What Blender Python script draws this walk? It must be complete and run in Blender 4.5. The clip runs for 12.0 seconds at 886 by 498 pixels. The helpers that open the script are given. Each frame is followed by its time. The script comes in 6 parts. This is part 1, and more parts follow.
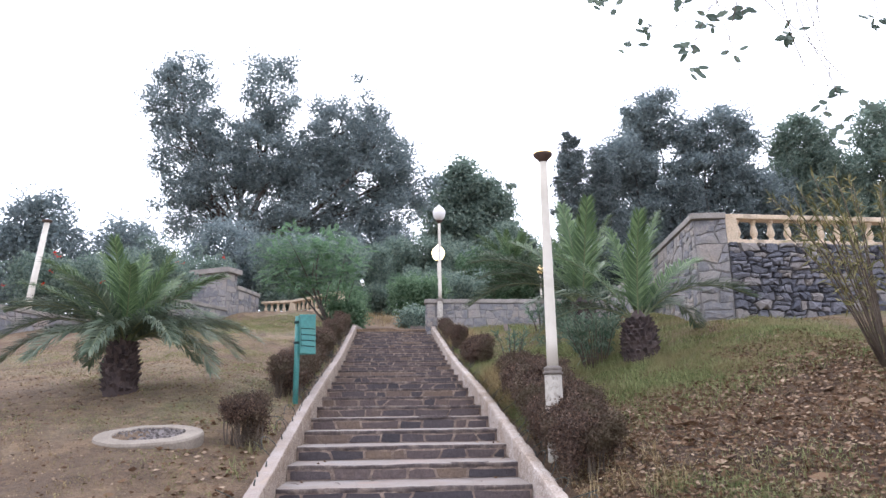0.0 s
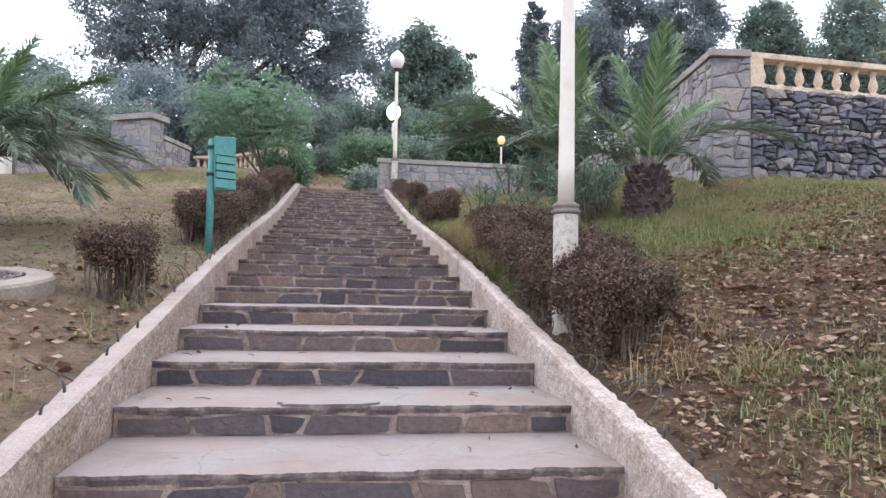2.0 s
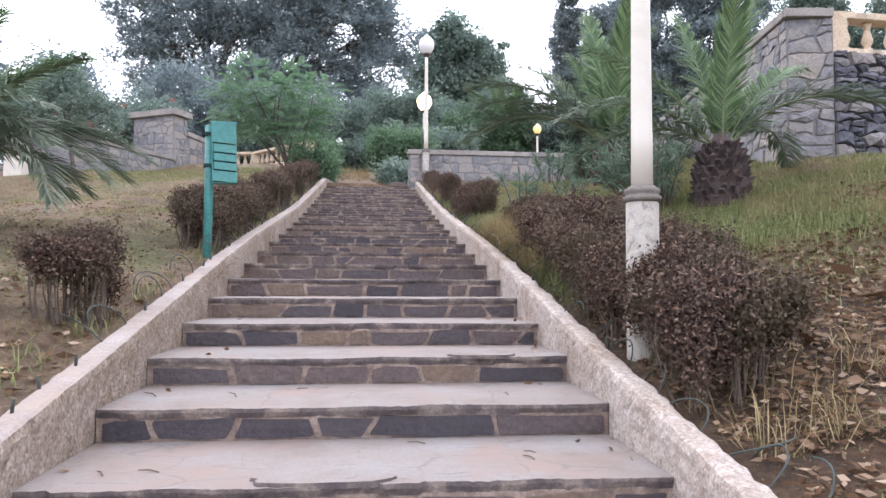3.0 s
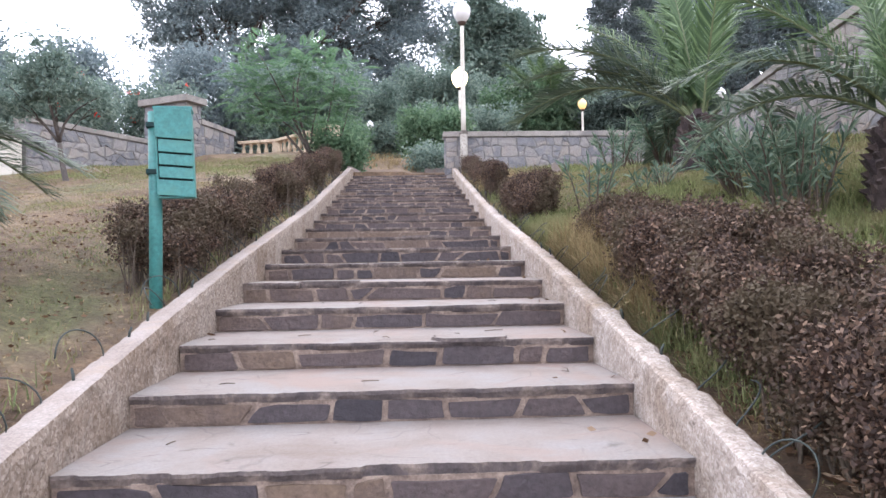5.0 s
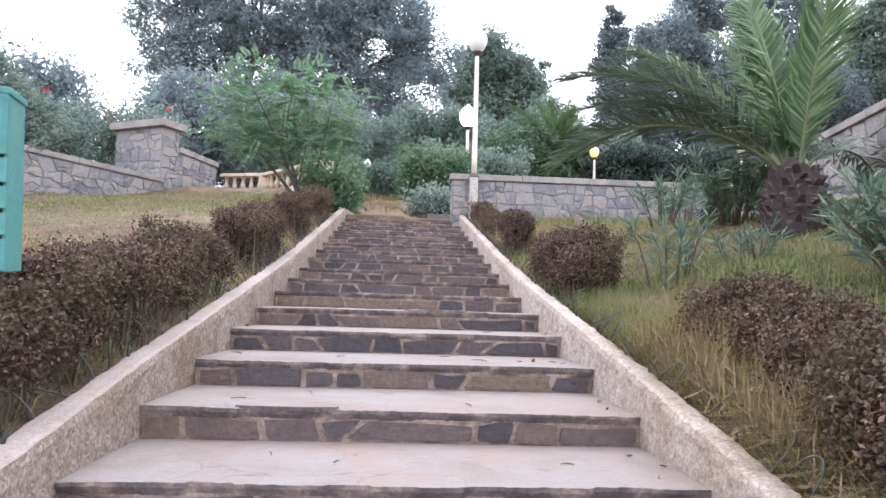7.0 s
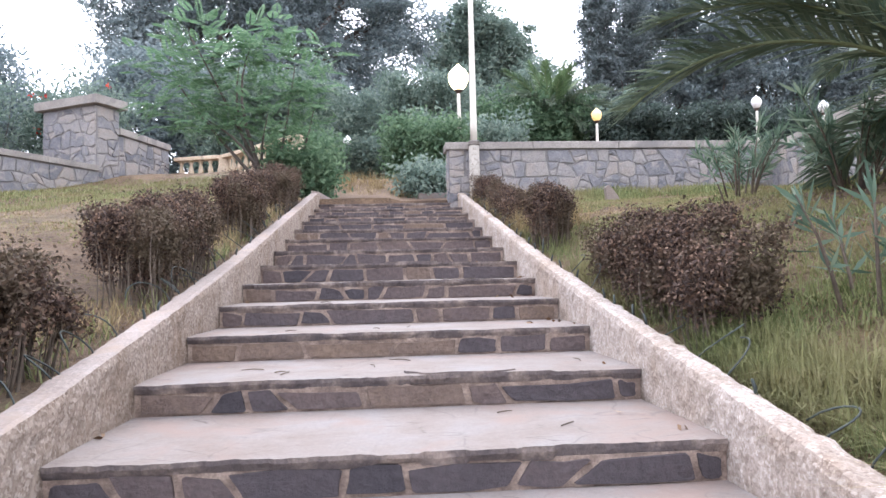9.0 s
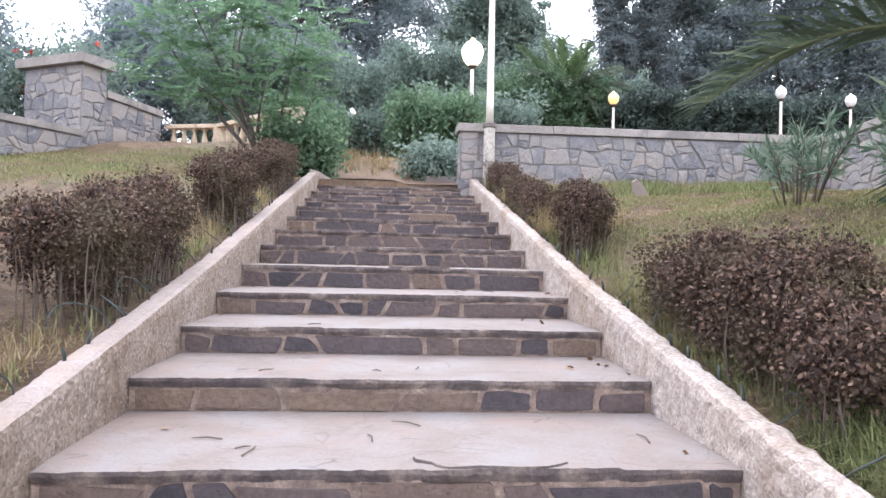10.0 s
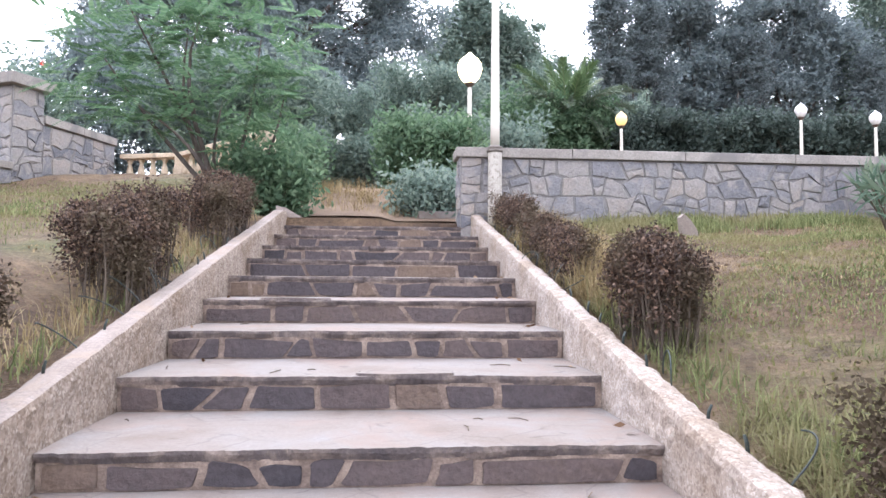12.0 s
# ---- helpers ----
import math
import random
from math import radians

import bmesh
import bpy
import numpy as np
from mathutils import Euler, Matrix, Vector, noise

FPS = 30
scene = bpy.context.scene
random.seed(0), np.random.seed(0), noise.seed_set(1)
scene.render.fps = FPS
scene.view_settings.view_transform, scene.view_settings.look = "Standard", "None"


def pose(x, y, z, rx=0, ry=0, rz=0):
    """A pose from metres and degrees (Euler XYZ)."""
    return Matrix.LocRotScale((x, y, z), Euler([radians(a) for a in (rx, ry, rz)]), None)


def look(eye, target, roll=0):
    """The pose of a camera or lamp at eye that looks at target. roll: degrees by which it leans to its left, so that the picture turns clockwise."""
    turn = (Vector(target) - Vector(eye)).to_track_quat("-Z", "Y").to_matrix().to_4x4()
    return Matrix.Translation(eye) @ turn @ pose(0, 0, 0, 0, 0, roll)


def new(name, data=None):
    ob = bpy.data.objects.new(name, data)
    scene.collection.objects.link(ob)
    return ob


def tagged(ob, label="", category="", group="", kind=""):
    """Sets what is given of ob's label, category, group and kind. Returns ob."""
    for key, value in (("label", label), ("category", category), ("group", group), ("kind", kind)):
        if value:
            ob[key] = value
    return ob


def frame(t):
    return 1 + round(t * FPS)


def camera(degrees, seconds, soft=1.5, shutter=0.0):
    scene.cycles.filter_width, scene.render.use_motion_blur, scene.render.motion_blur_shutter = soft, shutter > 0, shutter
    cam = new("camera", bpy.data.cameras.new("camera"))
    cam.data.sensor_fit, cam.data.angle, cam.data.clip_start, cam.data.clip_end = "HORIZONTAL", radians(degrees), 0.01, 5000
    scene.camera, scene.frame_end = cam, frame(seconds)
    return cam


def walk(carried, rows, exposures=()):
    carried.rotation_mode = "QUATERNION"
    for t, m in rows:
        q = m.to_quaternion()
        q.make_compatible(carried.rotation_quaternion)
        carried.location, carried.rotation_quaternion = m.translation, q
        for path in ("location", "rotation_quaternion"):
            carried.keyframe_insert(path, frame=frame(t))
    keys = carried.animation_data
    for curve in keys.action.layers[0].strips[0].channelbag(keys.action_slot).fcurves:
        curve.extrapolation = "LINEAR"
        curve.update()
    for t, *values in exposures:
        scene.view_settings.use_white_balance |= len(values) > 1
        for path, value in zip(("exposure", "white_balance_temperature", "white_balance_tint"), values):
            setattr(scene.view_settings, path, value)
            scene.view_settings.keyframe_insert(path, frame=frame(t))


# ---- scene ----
cam = camera(65.2, 12.0)
PATH = [
    (0, (-0.183, -2.599, 0.754), (-0.028, -0.657, 1.207), -0.7),
    (0.5, (-0.263, -1.942, 0.704), (-0.014, -0.025, 1.217), 0.2),
    (1, (-0.223, -1.28, 0.574), (0.038, 0.632, 1.099), -1.3),
    (1.5, (-0.194, -0.603, 0.438), (0.156, 1.353, 0.671), 0.4),
    (2, (-0.126, -0.035, 0.519), (0.179, 1.938, 0.633), 1.2),
    (2.5, (-0.027, 0.658, 0.618), (0.204, 2.643, 0.693), -0.3),
    (2.7, (0.0, 0.874, 0.624), (0.201, 2.862, 0.712), 0.2),
    (4.3, (0.189, 2.763, 0.973), (0.432, 4.746, 1.079), 1.2),
    (4.5, (0.147, 2.978, 1.064), (0.371, 4.965, 1.118), 0.8),
    (5, (0.127, 3.532, 1.153), (0.227, 5.53, 1.191), -0.9),
    (5.5, (0.054, 4.112, 1.228), (0.022, 6.111, 1.222), -0.0),
    (6, (-0.021, 4.699, 1.396), (0.066, 6.696, 1.333), -0.4),
    (6.5, (-0.018, 5.283, 1.472), (0.021, 7.275, 1.642), -0.3),
    (7, (-0.005, 5.911, 1.55), (0.117, 7.9, 1.711), 1.7),
    (7.2, (-0.01, 6.127, 1.653), (0.193, 8.112, 1.786), 2.0),
    (8.8, (-0.036, 8.482, 1.962), (0.128, 10.469, 2.122), 0.4),
    (9, (-0.019, 8.755, 1.968), (0.138, 10.747, 2.061), -1.3),
    (9.5, (-0.01, 9.222, 2.145), (0.03, 11.22, 2.227), -1.9),
    (10, (-0.062, 9.805, 2.267), (0.095, 11.799, 2.29), 1.3),
    (10.5, (-0.01, 10.311, 2.329), (0.17, 12.3, 2.432), 0.9),
    (11, (0.052, 10.845, 2.525), (0.217, 12.836, 2.61), 1.3),
    (11.5, (0.062, 11.474, 2.621), (0.28, 13.462, 2.639), 2.2),
    (12, (0.09, 12.022, 2.674), (0.258, 14.012, 2.77), 0.4),
]
EXPOSURE = [(0, 0.9), (0.1, 0.75), (0.2, 0.1), (0.3, -0.6), (0.4, -1.0), (0.6, -1.25), (0.9, -1.12), (1.2, -0.9), (1.3, -0.4), (1.4, 0.1), (1.5, 0.3), (1.7, 0.6), (2.0, 1.0), (2.5, 1.12), (5.5, 1.31), (9.5, 1.43), (12, 1.53)]
walk(cam, [(t, look(e, g, r)) for t, e, g, r in PATH], EXPOSURE)

# ---- light ----
world = bpy.data.worlds.new("overcast_sky")
scene.world = world
world.use_nodes = True
wn, wl = world.node_tree.nodes, world.node_tree.links
wn.clear()
w_out = wn.new("ShaderNodeOutputWorld")
w_bg = wn.new("ShaderNodeBackground")
w_sky = wn.new("ShaderNodeTexSky")
w_sky.sky_type = "NISHITA"
w_sky.sun_disc = False
w_sky.sun_elevation = radians(32)
w_sky.sun_rotation = radians(-8)
w_co = wn.new("ShaderNodeTexCoord")
w_dot = wn.new("ShaderNodeVectorMath")
w_dot.operation = "DOT_PRODUCT"
w_dot.inputs[1].default_value = Vector((-0.10, 0.86, 0.50)).normalized()
wl.new(w_co.outputs["Generated"], w_dot.inputs[0])
w_glow = wn.new("ShaderNodeMapRange")
w_glow.interpolation_type = "SMOOTHSTEP"
w_glow.inputs[1].default_value, w_glow.inputs[2].default_value = -0.6, 1.0
wl.new(w_dot.outputs["Value"], w_glow.inputs[0])
w_noise = wn.new("ShaderNodeTexNoise")
w_noise.inputs["Scale"].default_value, w_noise.inputs["Detail"].default_value = 1.6, 4
wl.new(w_co.outputs["Generated"], w_noise.inputs["Vector"])
w_cloud = wn.new("ShaderNodeMix")
w_cloud.data_type = "RGBA"
w_cloud.inputs[6].default_value, w_cloud.inputs[7].default_value = (10.6, 11.0, 13.0, 1), (14.5, 14.9, 17.3, 1)
wl.new(w_glow.outputs[0], w_cloud.inputs[0])
w_soft = wn.new("ShaderNodeMix")
w_soft.data_type, w_soft.blend_type = "RGBA", "MULTIPLY"
w_soft.inputs[0].default_value = 0.35
w_ramp = wn.new("ShaderNodeValToRGB")
w_ramp.color_ramp.elements[0].position, w_ramp.color_ramp.elements[0].color = 0.35, (0.62, 0.64, 0.72, 1)
w_ramp.color_ramp.elements[1].position, w_ramp.color_ramp.elements[1].color = 0.65, (1.15, 1.15, 1.15, 1)
wl.new(w_noise.outputs["Fac"], w_ramp.inputs[0])
wl.new(w_cloud.outputs[2], w_soft.inputs[6])
wl.new(w_ramp.outputs[0], w_soft.inputs[7])
w_mix = wn.new("ShaderNodeMix")
w_mix.data_type = "RGBA"
w_mix.inputs[0].default_value = 0.93
wl.new(w_sky.outputs[0], w_mix.inputs[6])
wl.new(w_soft.outputs[2], w_mix.inputs[7])
wl.new(w_mix.outputs[2], w_bg.inputs[0])
w_bg.inputs[1].default_value = 0.12
wl.new(w_bg.outputs[0], w_out.inputs[0])

sun = new("sun", bpy.data.lights.new("sun", "SUN"))
sun.data.energy, sun.data.angle, sun.data.color = 0.5, radians(40), (1.0, 0.95, 0.90)
sun.matrix_world = look((-5, 48, 32), (0, 5, 0))


# ---- materials ----
def material(name, rough=0.85):
    m = bpy.data.materials.new(name)
    m.use_nodes = True
    b = m.node_tree.nodes["Principled BSDF"]
    b.inputs["Roughness"].default_value = rough
    return m, m.node_tree.nodes, m.node_tree.links, b


def ramp_node(nodes, stops):
    r = nodes.new("ShaderNodeValToRGB")
    e = r.color_ramp.elements
    while len(e) < len(stops):
        e.new(0.5)
    for k, (p, c) in enumerate(stops):
        e[k].position, e[k].color = p, (*c, 1)
    return r


def noise_node(nodes, links, coord, scale, detail=6, rough=0.6, distort=0.0):
    n = nodes.new("ShaderNodeTexNoise")
    n.inputs["Scale"].default_value, n.inputs["Detail"].default_value = scale, detail
    n.inputs["Roughness"].default_value, n.inputs["Distortion"].default_value = rough, distort
    links.new(coord, n.inputs["Vector"])
    return n


def mix_node(nodes, links, fac, a, b, mode="MIX"):
    n = nodes.new("ShaderNodeMix")
    n.data_type, n.blend_type = "RGBA", mode
    for key, v in ((0, fac), (6, a), (7, b)):
        if isinstance(v, (int, float)):
            n.inputs[key].default_value = v
        elif isinstance(v, tuple):
            n.inputs[key].default_value = (*v, 1)
        else:
            links.new(v, n.inputs[key])
    return n.outputs[2]


def surface(name, stops, scale, grain, relief, rough=0.85, pieces=0.0, stain=None, stain_scale=0.7, relief_scale=None, speckle=0.8):
    """Stops coloured by a broad noise, a fine grain over it, relief, and a difference from piece to piece."""
    m, n, l, b = material(name, rough)
    co = n.new("ShaderNodeTexCoord").outputs["Object"]
    big = noise_node(n, l, co, scale, 5, 0.6, 0.3)
    value = big.outputs["Fac"]
    if pieces:
        info = n.new("ShaderNodeObjectInfo")
        geo = n.new("ShaderNodeNewGeometry")
        add = n.new("ShaderNodeMath")
        add.operation = "ADD"
        l.new(info.outputs["Random"], add.inputs[0])
        l.new(geo.outputs["Random Per Island"], add.inputs[1])
        frac = n.new("ShaderNodeMath")
        frac.operation = "FRACT"
        l.new(add.outputs[0], frac.inputs[0])
        mx = n.new("ShaderNodeMix")
        mx.inputs[0].default_value = pieces
        l.new(value, mx.inputs[2])
        l.new(frac.outputs[0], mx.inputs[3])
        value = mx.outputs[0]
    r = ramp_node(n, stops)
    l.new(value, r.inputs[0])
    fine = noise_node(n, l, co, grain, 4, 0.7)
    fr = ramp_node(n, [(0.3, (0.62, 0.62, 0.62)), (0.7, (1.25, 1.25, 1.25))])
    l.new(fine.outputs["Fac"], fr.inputs[0])
    col = mix_node(n, l, speckle, r.outputs[0], fr.outputs[0], "MULTIPLY")
    if stain:
        sn = noise_node(n, l, co, stain_scale, 6, 0.65, 0.8)
        sr = ramp_node(n, [(0.5, (0, 0, 0)), (0.64, (1, 1, 1))])
        l.new(sn.outputs["Fac"], sr.inputs[0])
        col = mix_node(n, l, sr.outputs[0], col, stain)
    l.new(col, b.inputs["Base Color"])
    bump = n.new("ShaderNodeBump")
    bump.inputs["Strength"].default_value = relief
    bump.inputs["Distance"].default_value = 0.02
    rn = noise_node(n, l, co, relief_scale or grain * 0.6, 6, 0.65)
    l.new(rn.outputs["Fac"], bump.inputs["Height"])
    l.new(bump.outputs[0], b.inputs["Normal"])
    return m


def foliage(name, dark, mid, light, rough=0.55, through_light=0.3, patch=0.0, patch_colour=(0.2, 0.15, 0.07)):
    """Leaves that differ one from another."""
    m, n, l, b = material(name, rough)
    geo = n.new("ShaderNodeNewGeometry")
    r = ramp_node(n, [(0.0, dark), (0.55, mid), (1.0, light)])
    l.new(geo.outputs["Random Per Island"], r.inputs[0])
    col = r.outputs[0]
    if patch:
        co = n.new("ShaderNodeTexCoord").outputs["Object"]
        pn = noise_node(n, l, co, patch, 4, 0.6)
        pr = ramp_node(n, [(0.45, (0, 0, 0)), (0.6, (1, 1, 1))])
        l.new(pn.outputs["Fac"], pr.inputs[0])
        col = mix_node(n, l, pr.outputs[0], col, patch_colour)
    l.new(col, b.inputs["Base Color"])
    b.inputs["Specular IOR Level"].default_value = 0.25
    tr = n.new("ShaderNodeBsdfTranslucent")
    l.new(col, tr.inputs[0])
    mx = n.new("ShaderNodeMixShader")
    mx.inputs[0].default_value = through_light
    l.new(b.outputs[0], mx.inputs[1])
    l.new(tr.outputs[0], mx.inputs[2])
    l.new(mx.outputs[0], n["Material Output"].inputs[0])
    return m


M_tread = surface("dusty_tread", [(0.3, (0.176, 0.136, 0.114)), (0.5, (0.214, 0.181, 0.162)), (0.72, (0.228, 0.210, 0.201))], 2.2, 60, 0.45, 0.9,
                  stain=(0.222, 0.166, 0.140), stain_scale=1.3, relief_scale=14, speckle=0.35)
def crack_lines(m, scale, width, colour, amount, stretch=1.0, patch=2.4, low=0.46):
    """Thin dark irregular joints, broken up by wear."""
    n, l = m.node_tree.nodes, m.node_tree.links
    b = n["Principled BSDF"]
    old = b.inputs["Base Color"].links[0].from_socket
    co = n.new("ShaderNodeTexCoord").outputs["Object"]
    warp = noise_node(n, l, co, 3.0, 3, 0.5)
    mixv = mix_node(n, l, 0.16, co, warp.outputs["Color"])
    vor = n.new("ShaderNodeTexVoronoi")
    vor.feature = "DISTANCE_TO_EDGE"
    vor.inputs["Scale"].default_value = scale
    squeeze = n.new("ShaderNodeVectorMath")
    squeeze.operation = "MULTIPLY"
    squeeze.inputs[1].default_value = (1.0 / stretch, stretch, 1.0)
    l.new(mixv, squeeze.inputs[0])
    l.new(squeeze.outputs[0], vor.inputs["Vector"])
    r = ramp_node(n, [(0.0, (1, 1, 1)), (width, (0, 0, 0))])
    l.new(vor.outputs["Distance"], r.inputs[0])
    mask = noise_node(n, l, co, patch, 4, 0.6)
    mr = ramp_node(n, [(low, (0, 0, 0)), (low + 0.1, (amount, amount, amount))])
    l.new(mask.outputs["Fac"], mr.inputs[0])
    f = mix_node(n, l, 1.0, r.outputs[0], mr.outputs[0], "MULTIPLY")
    l.new(mix_node(n, l, f, old, colour), b.inputs["Base Color"])
    return m


crack_lines(M_tread, 2.6, 0.016, (0.10, 0.08, 0.075), 0.45)
crack_lines(M_tread, 3.6, 0.026, (0.085, 0.068, 0.060), 0.75, 1.9, 5.0, 0.54)
M_slate = surface("slate", [(0.12, (0.044, 0.038, 0.044)), (0.40, (0.080, 0.064, 0.067)), (0.66, (0.112, 0.082, 0.076)), (0.92, (0.185, 0.128, 0.088))], 7.0, 30, 1.0, 0.78,
                  pieces=0.74)
M_slab_edge = surface("slab_edge", [(0.32, (0.068, 0.056, 0.058)), (0.5, (0.125, 0.100, 0.093)), (0.66, (0.27, 0.215, 0.182))], 6.0, 50, 0.8, 0.85)
M_mortar = surface("mortar", [(0.32, (0.14, 0.103, 0.085)), (0.5, (0.245, 0.183, 0.147)), (0.68, (0.37, 0.287, 0.232))], 11.0, 80, 0.6, 0.95)
def pebbledash(name, stops, scale, relief):
    """Small stones thrown into a browner render, worn away in patches."""
    m, n, l, b = material(name, 0.95)
    co = n.new("ShaderNodeTexCoord").outputs["Object"]
    warp = noise_node(n, l, co, 40, 3, 0.6)
    at = mix_node(n, l, 0.02, co, warp.outputs["Color"])
    vor = n.new("ShaderNodeTexVoronoi")
    vor.inputs["Scale"].default_value = scale
    l.new(at, vor.inputs["Vector"])
    sep = n.new("ShaderNodeSeparateColor")
    l.new(vor.outputs["Color"], sep.inputs[0])
    pr = ramp_node(n, stops)
    l.new(sep.outputs[0], pr.inputs[0])
    big = noise_node(n, l, co, 1.7, 6, 0.65, 0.6)
    br = ramp_node(n, [(0.36, (0.72, 0.63, 0.54)), (0.52, (0.95, 0.91, 0.87)), (0.68, (1.10, 1.09, 1.09))])
    l.new(big.outputs["Fac"], br.inputs[0])
    col = mix_node(n, l, 0.9, pr.outputs[0], br.outputs[0], "MULTIPLY")
    mid = noise_node(n, l, co, 14, 5, 0.7)
    mr = ramp_node(n, [(0.32, (0.66, 0.64, 0.62)), (0.5, (1.0, 1.0, 1.0)), (0.68, (1.16, 1.15, 1.14))])
    l.new(mid.outputs["Fac"], mr.inputs[0])
    col = mix_node(n, l, 0.8, col, mr.outputs[0], "MULTIPLY")
    l.new(col, b.inputs["Base Color"])
    grit = noise_node(n, l, co, scale * 0.55, 5, 0.7)
    bump = n.new("ShaderNodeBump")
    bump.inputs["Strength"].default_value, bump.inputs["Distance"].default_value = relief, 0.012
    l.new(grit.outputs["Fac"], bump.inputs["Height"])
    l.new(bump.outputs[0], b.inputs["Normal"])
    return m


M_parapet = pebbledash("brown_pebbledash", [(0.0, (0.175, 0.135, 0.106)), (0.35, (0.245, 0.196, 0.158)), (0.7, (0.285, 0.235, 0.195)), (1.0, (0.36, 0.31, 0.268))], 72, 1.0)
M_parapet_pale = pebbledash("pale_pebbledash", [(0.0, (0.285, 0.236, 0.205)), (0.35, (0.365, 0.312, 0.277)), (0.7, (0.41, 0.358, 0.322)), (1.0, (0.49, 0.445, 0.41))], 90, 0.75)
M_parapet_top = surface("parapet_top", [(0.3, (0.235, 0.187, 0.16)), (0.55, (0.29, 0.24, 0.212)), (0.75, (0.335, 0.29, 0.263))], 4.0, 70, 0.35, 0.92, stain=(0.29, 0.225, 0.18), stain_scale=2.6, relief_scale=22)
M_stone = surface("wall_stone", [(0.15, (0.12, 0.122, 0.138)), (0.45, (0.215, 0.208, 0.215)), (0.65, (0.28, 0.256, 0.24)), (0.9, (0.335, 0.272, 0.222))], 5.0, 34, 1.0, 0.9,
                  pieces=0.55, stain=(0.275, 0.252, 0.232), stain_scale=4.5, relief_scale=16)
M_wall_mortar = surface("wall_mortar", [(0.3, (0.13, 0.122, 0.118)), (0.7, (0.25, 0.235, 0.225))], 4.0, 60, 0.5, 0.95)
M_rough = surface("dry_stone", [(0.2, (0.085, 0.088, 0.108)), (0.55, (0.16, 0.158, 0.178)), (0.9, (0.27, 0.24, 0.215))], 3.0, 30, 0.9, 0.9, pieces=0.7)
M_gap = surface("wall_gap", [(0.3, (0.03, 0.03, 0.035)), (0.7, (0.06, 0.055, 0.05))], 3.0, 30, 0.6, 0.95)
M_cap = surface("cap_stone", [(0.3, (0.225, 0.20, 0.178)), (0.7, (0.325, 0.295, 0.265))], 2.0, 50, 0.4, 0.9, stain=(0.18, 0.165, 0.155), stain_scale=1.5)
M_cream = surface("cream_cast_stone", [(0.3, (0.52, 0.40, 0.28)), (0.7, (0.66, 0.54, 0.40))], 2.0, 40, 0.3, 0.85, stain=(0.34, 0.27, 0.20), stain_scale=2.5)
M_bin = surface("teal_paint", [(0.3, (0.042, 0.19, 0.175)), (0.7, (0.058, 0.235, 0.22))], 3.0, 30, 0.15, 0.5, stain=(0.06, 0.20, 0.17), stain_scale=3.0)
M_inside = surface("bin_inside", [(0.3, (0.008, 0.03, 0.03)), (0.7, (0.012, 0.04, 0.04))], 3.0, 30, 0.1, 0.8)
M_post = surface("white_post", [(0.3, (0.56, 0.515, 0.44)), (0.7, (0.64, 0.595, 0.515))], 1.6, 160, 0.05, 0.55, stain=(0.52, 0.475, 0.40), stain_scale=1.1, speckle=0.10)
M_plinth = surface("plinth_render", [(0.3, (0.36, 0.325, 0.28)), (0.7, (0.53, 0.49, 0.43))], 7.0, 60, 0.5, 0.9, stain=(0.25, 0.22, 0.19), stain_scale=11.0, speckle=0.3)
M_collar = surface("collar_stone", [(0.3, (0.125, 0.105, 0.09)), (0.7, (0.20, 0.175, 0.15))], 4.0, 40, 0.3, 0.8)
M_rust = surface("brown_fitting", [(0.3, (0.05, 0.03, 0.022)), (0.7, (0.09, 0.055, 0.04))], 6.0, 40, 0.3, 0.6)
M_wire = surface("painted_wire", [(0.3, (0.018, 0.024, 0.022)), (0.7, (0.045, 0.06, 0.052))], 9.0, 60, 0.3, 0.6)
M_bark = surface("bark", [(0.3, (0.06, 0.05, 0.045)), (0.7, (0.14, 0.115, 0.10))], 3.0, 25, 0.9, 0.95)
M_palm_trunk = surface("palm_boots", [(0.2, (0.035, 0.024, 0.025)), (0.8, (0.105, 0.075, 0.068))], 5.0, 40, 0.8, 0.95, pieces=0.6)
M_twig = surface("twig", [(0.3, (0.065, 0.047, 0.037)), (0.7, (0.14, 0.108, 0.078))], 5.0, 40, 0.4, 0.9)
M_path = surface("earth_path", [(0.3, (0.13, 0.085, 0.055)), (0.7, (0.22, 0.15, 0.10))], 1.5, 30, 0.6, 0.95)
M_ring = surface("ring_concrete", [(0.3, (0.19, 0.155, 0.122)), (0.7, (0.28, 0.238, 0.195))], 3.0, 50, 0.4, 0.95)
M_gravel = surface("cover_gravel", [(0.3, (0.075, 0.062, 0.058)), (0.7, (0.22, 0.19, 0.18))], 12.0, 60, 1.0, 0.95, pieces=0.6)
M_euca = foliage("grey_green_leaves", (0.145, 0.185, 0.192), (0.215, 0.262, 0.268), (0.31, 0.362, 0.365), through_light=0.55)
M_dark = foliage("dark_green_leaves", (0.11, 0.155, 0.13), (0.175, 0.235, 0.195), (0.27, 0.33, 0.265), through_light=0.55)
M_cypress = foliage("cypress_leaves", (0.095, 0.118, 0.125), (0.14, 0.172, 0.175), (0.215, 0.25, 0.245), through_light=0.45)
M_feather = foliage("fresh_green_leaves", (0.088, 0.165, 0.092), (0.142, 0.24, 0.138), (0.23, 0.335, 0.195), through_light=0.55)
# green leaves with the shade under the trees put into their colour
M_shade = foliage("shaded_green_leaves", (0.030, 0.045, 0.038), (0.055, 0.078, 0.066), (0.10, 0.13, 0.108), through_light=0.4)
M_shrub = foliage("shrub_leaves", (0.065, 0.118, 0.068), (0.11, 0.18, 0.104), (0.19, 0.275, 0.162), through_light=0.55)
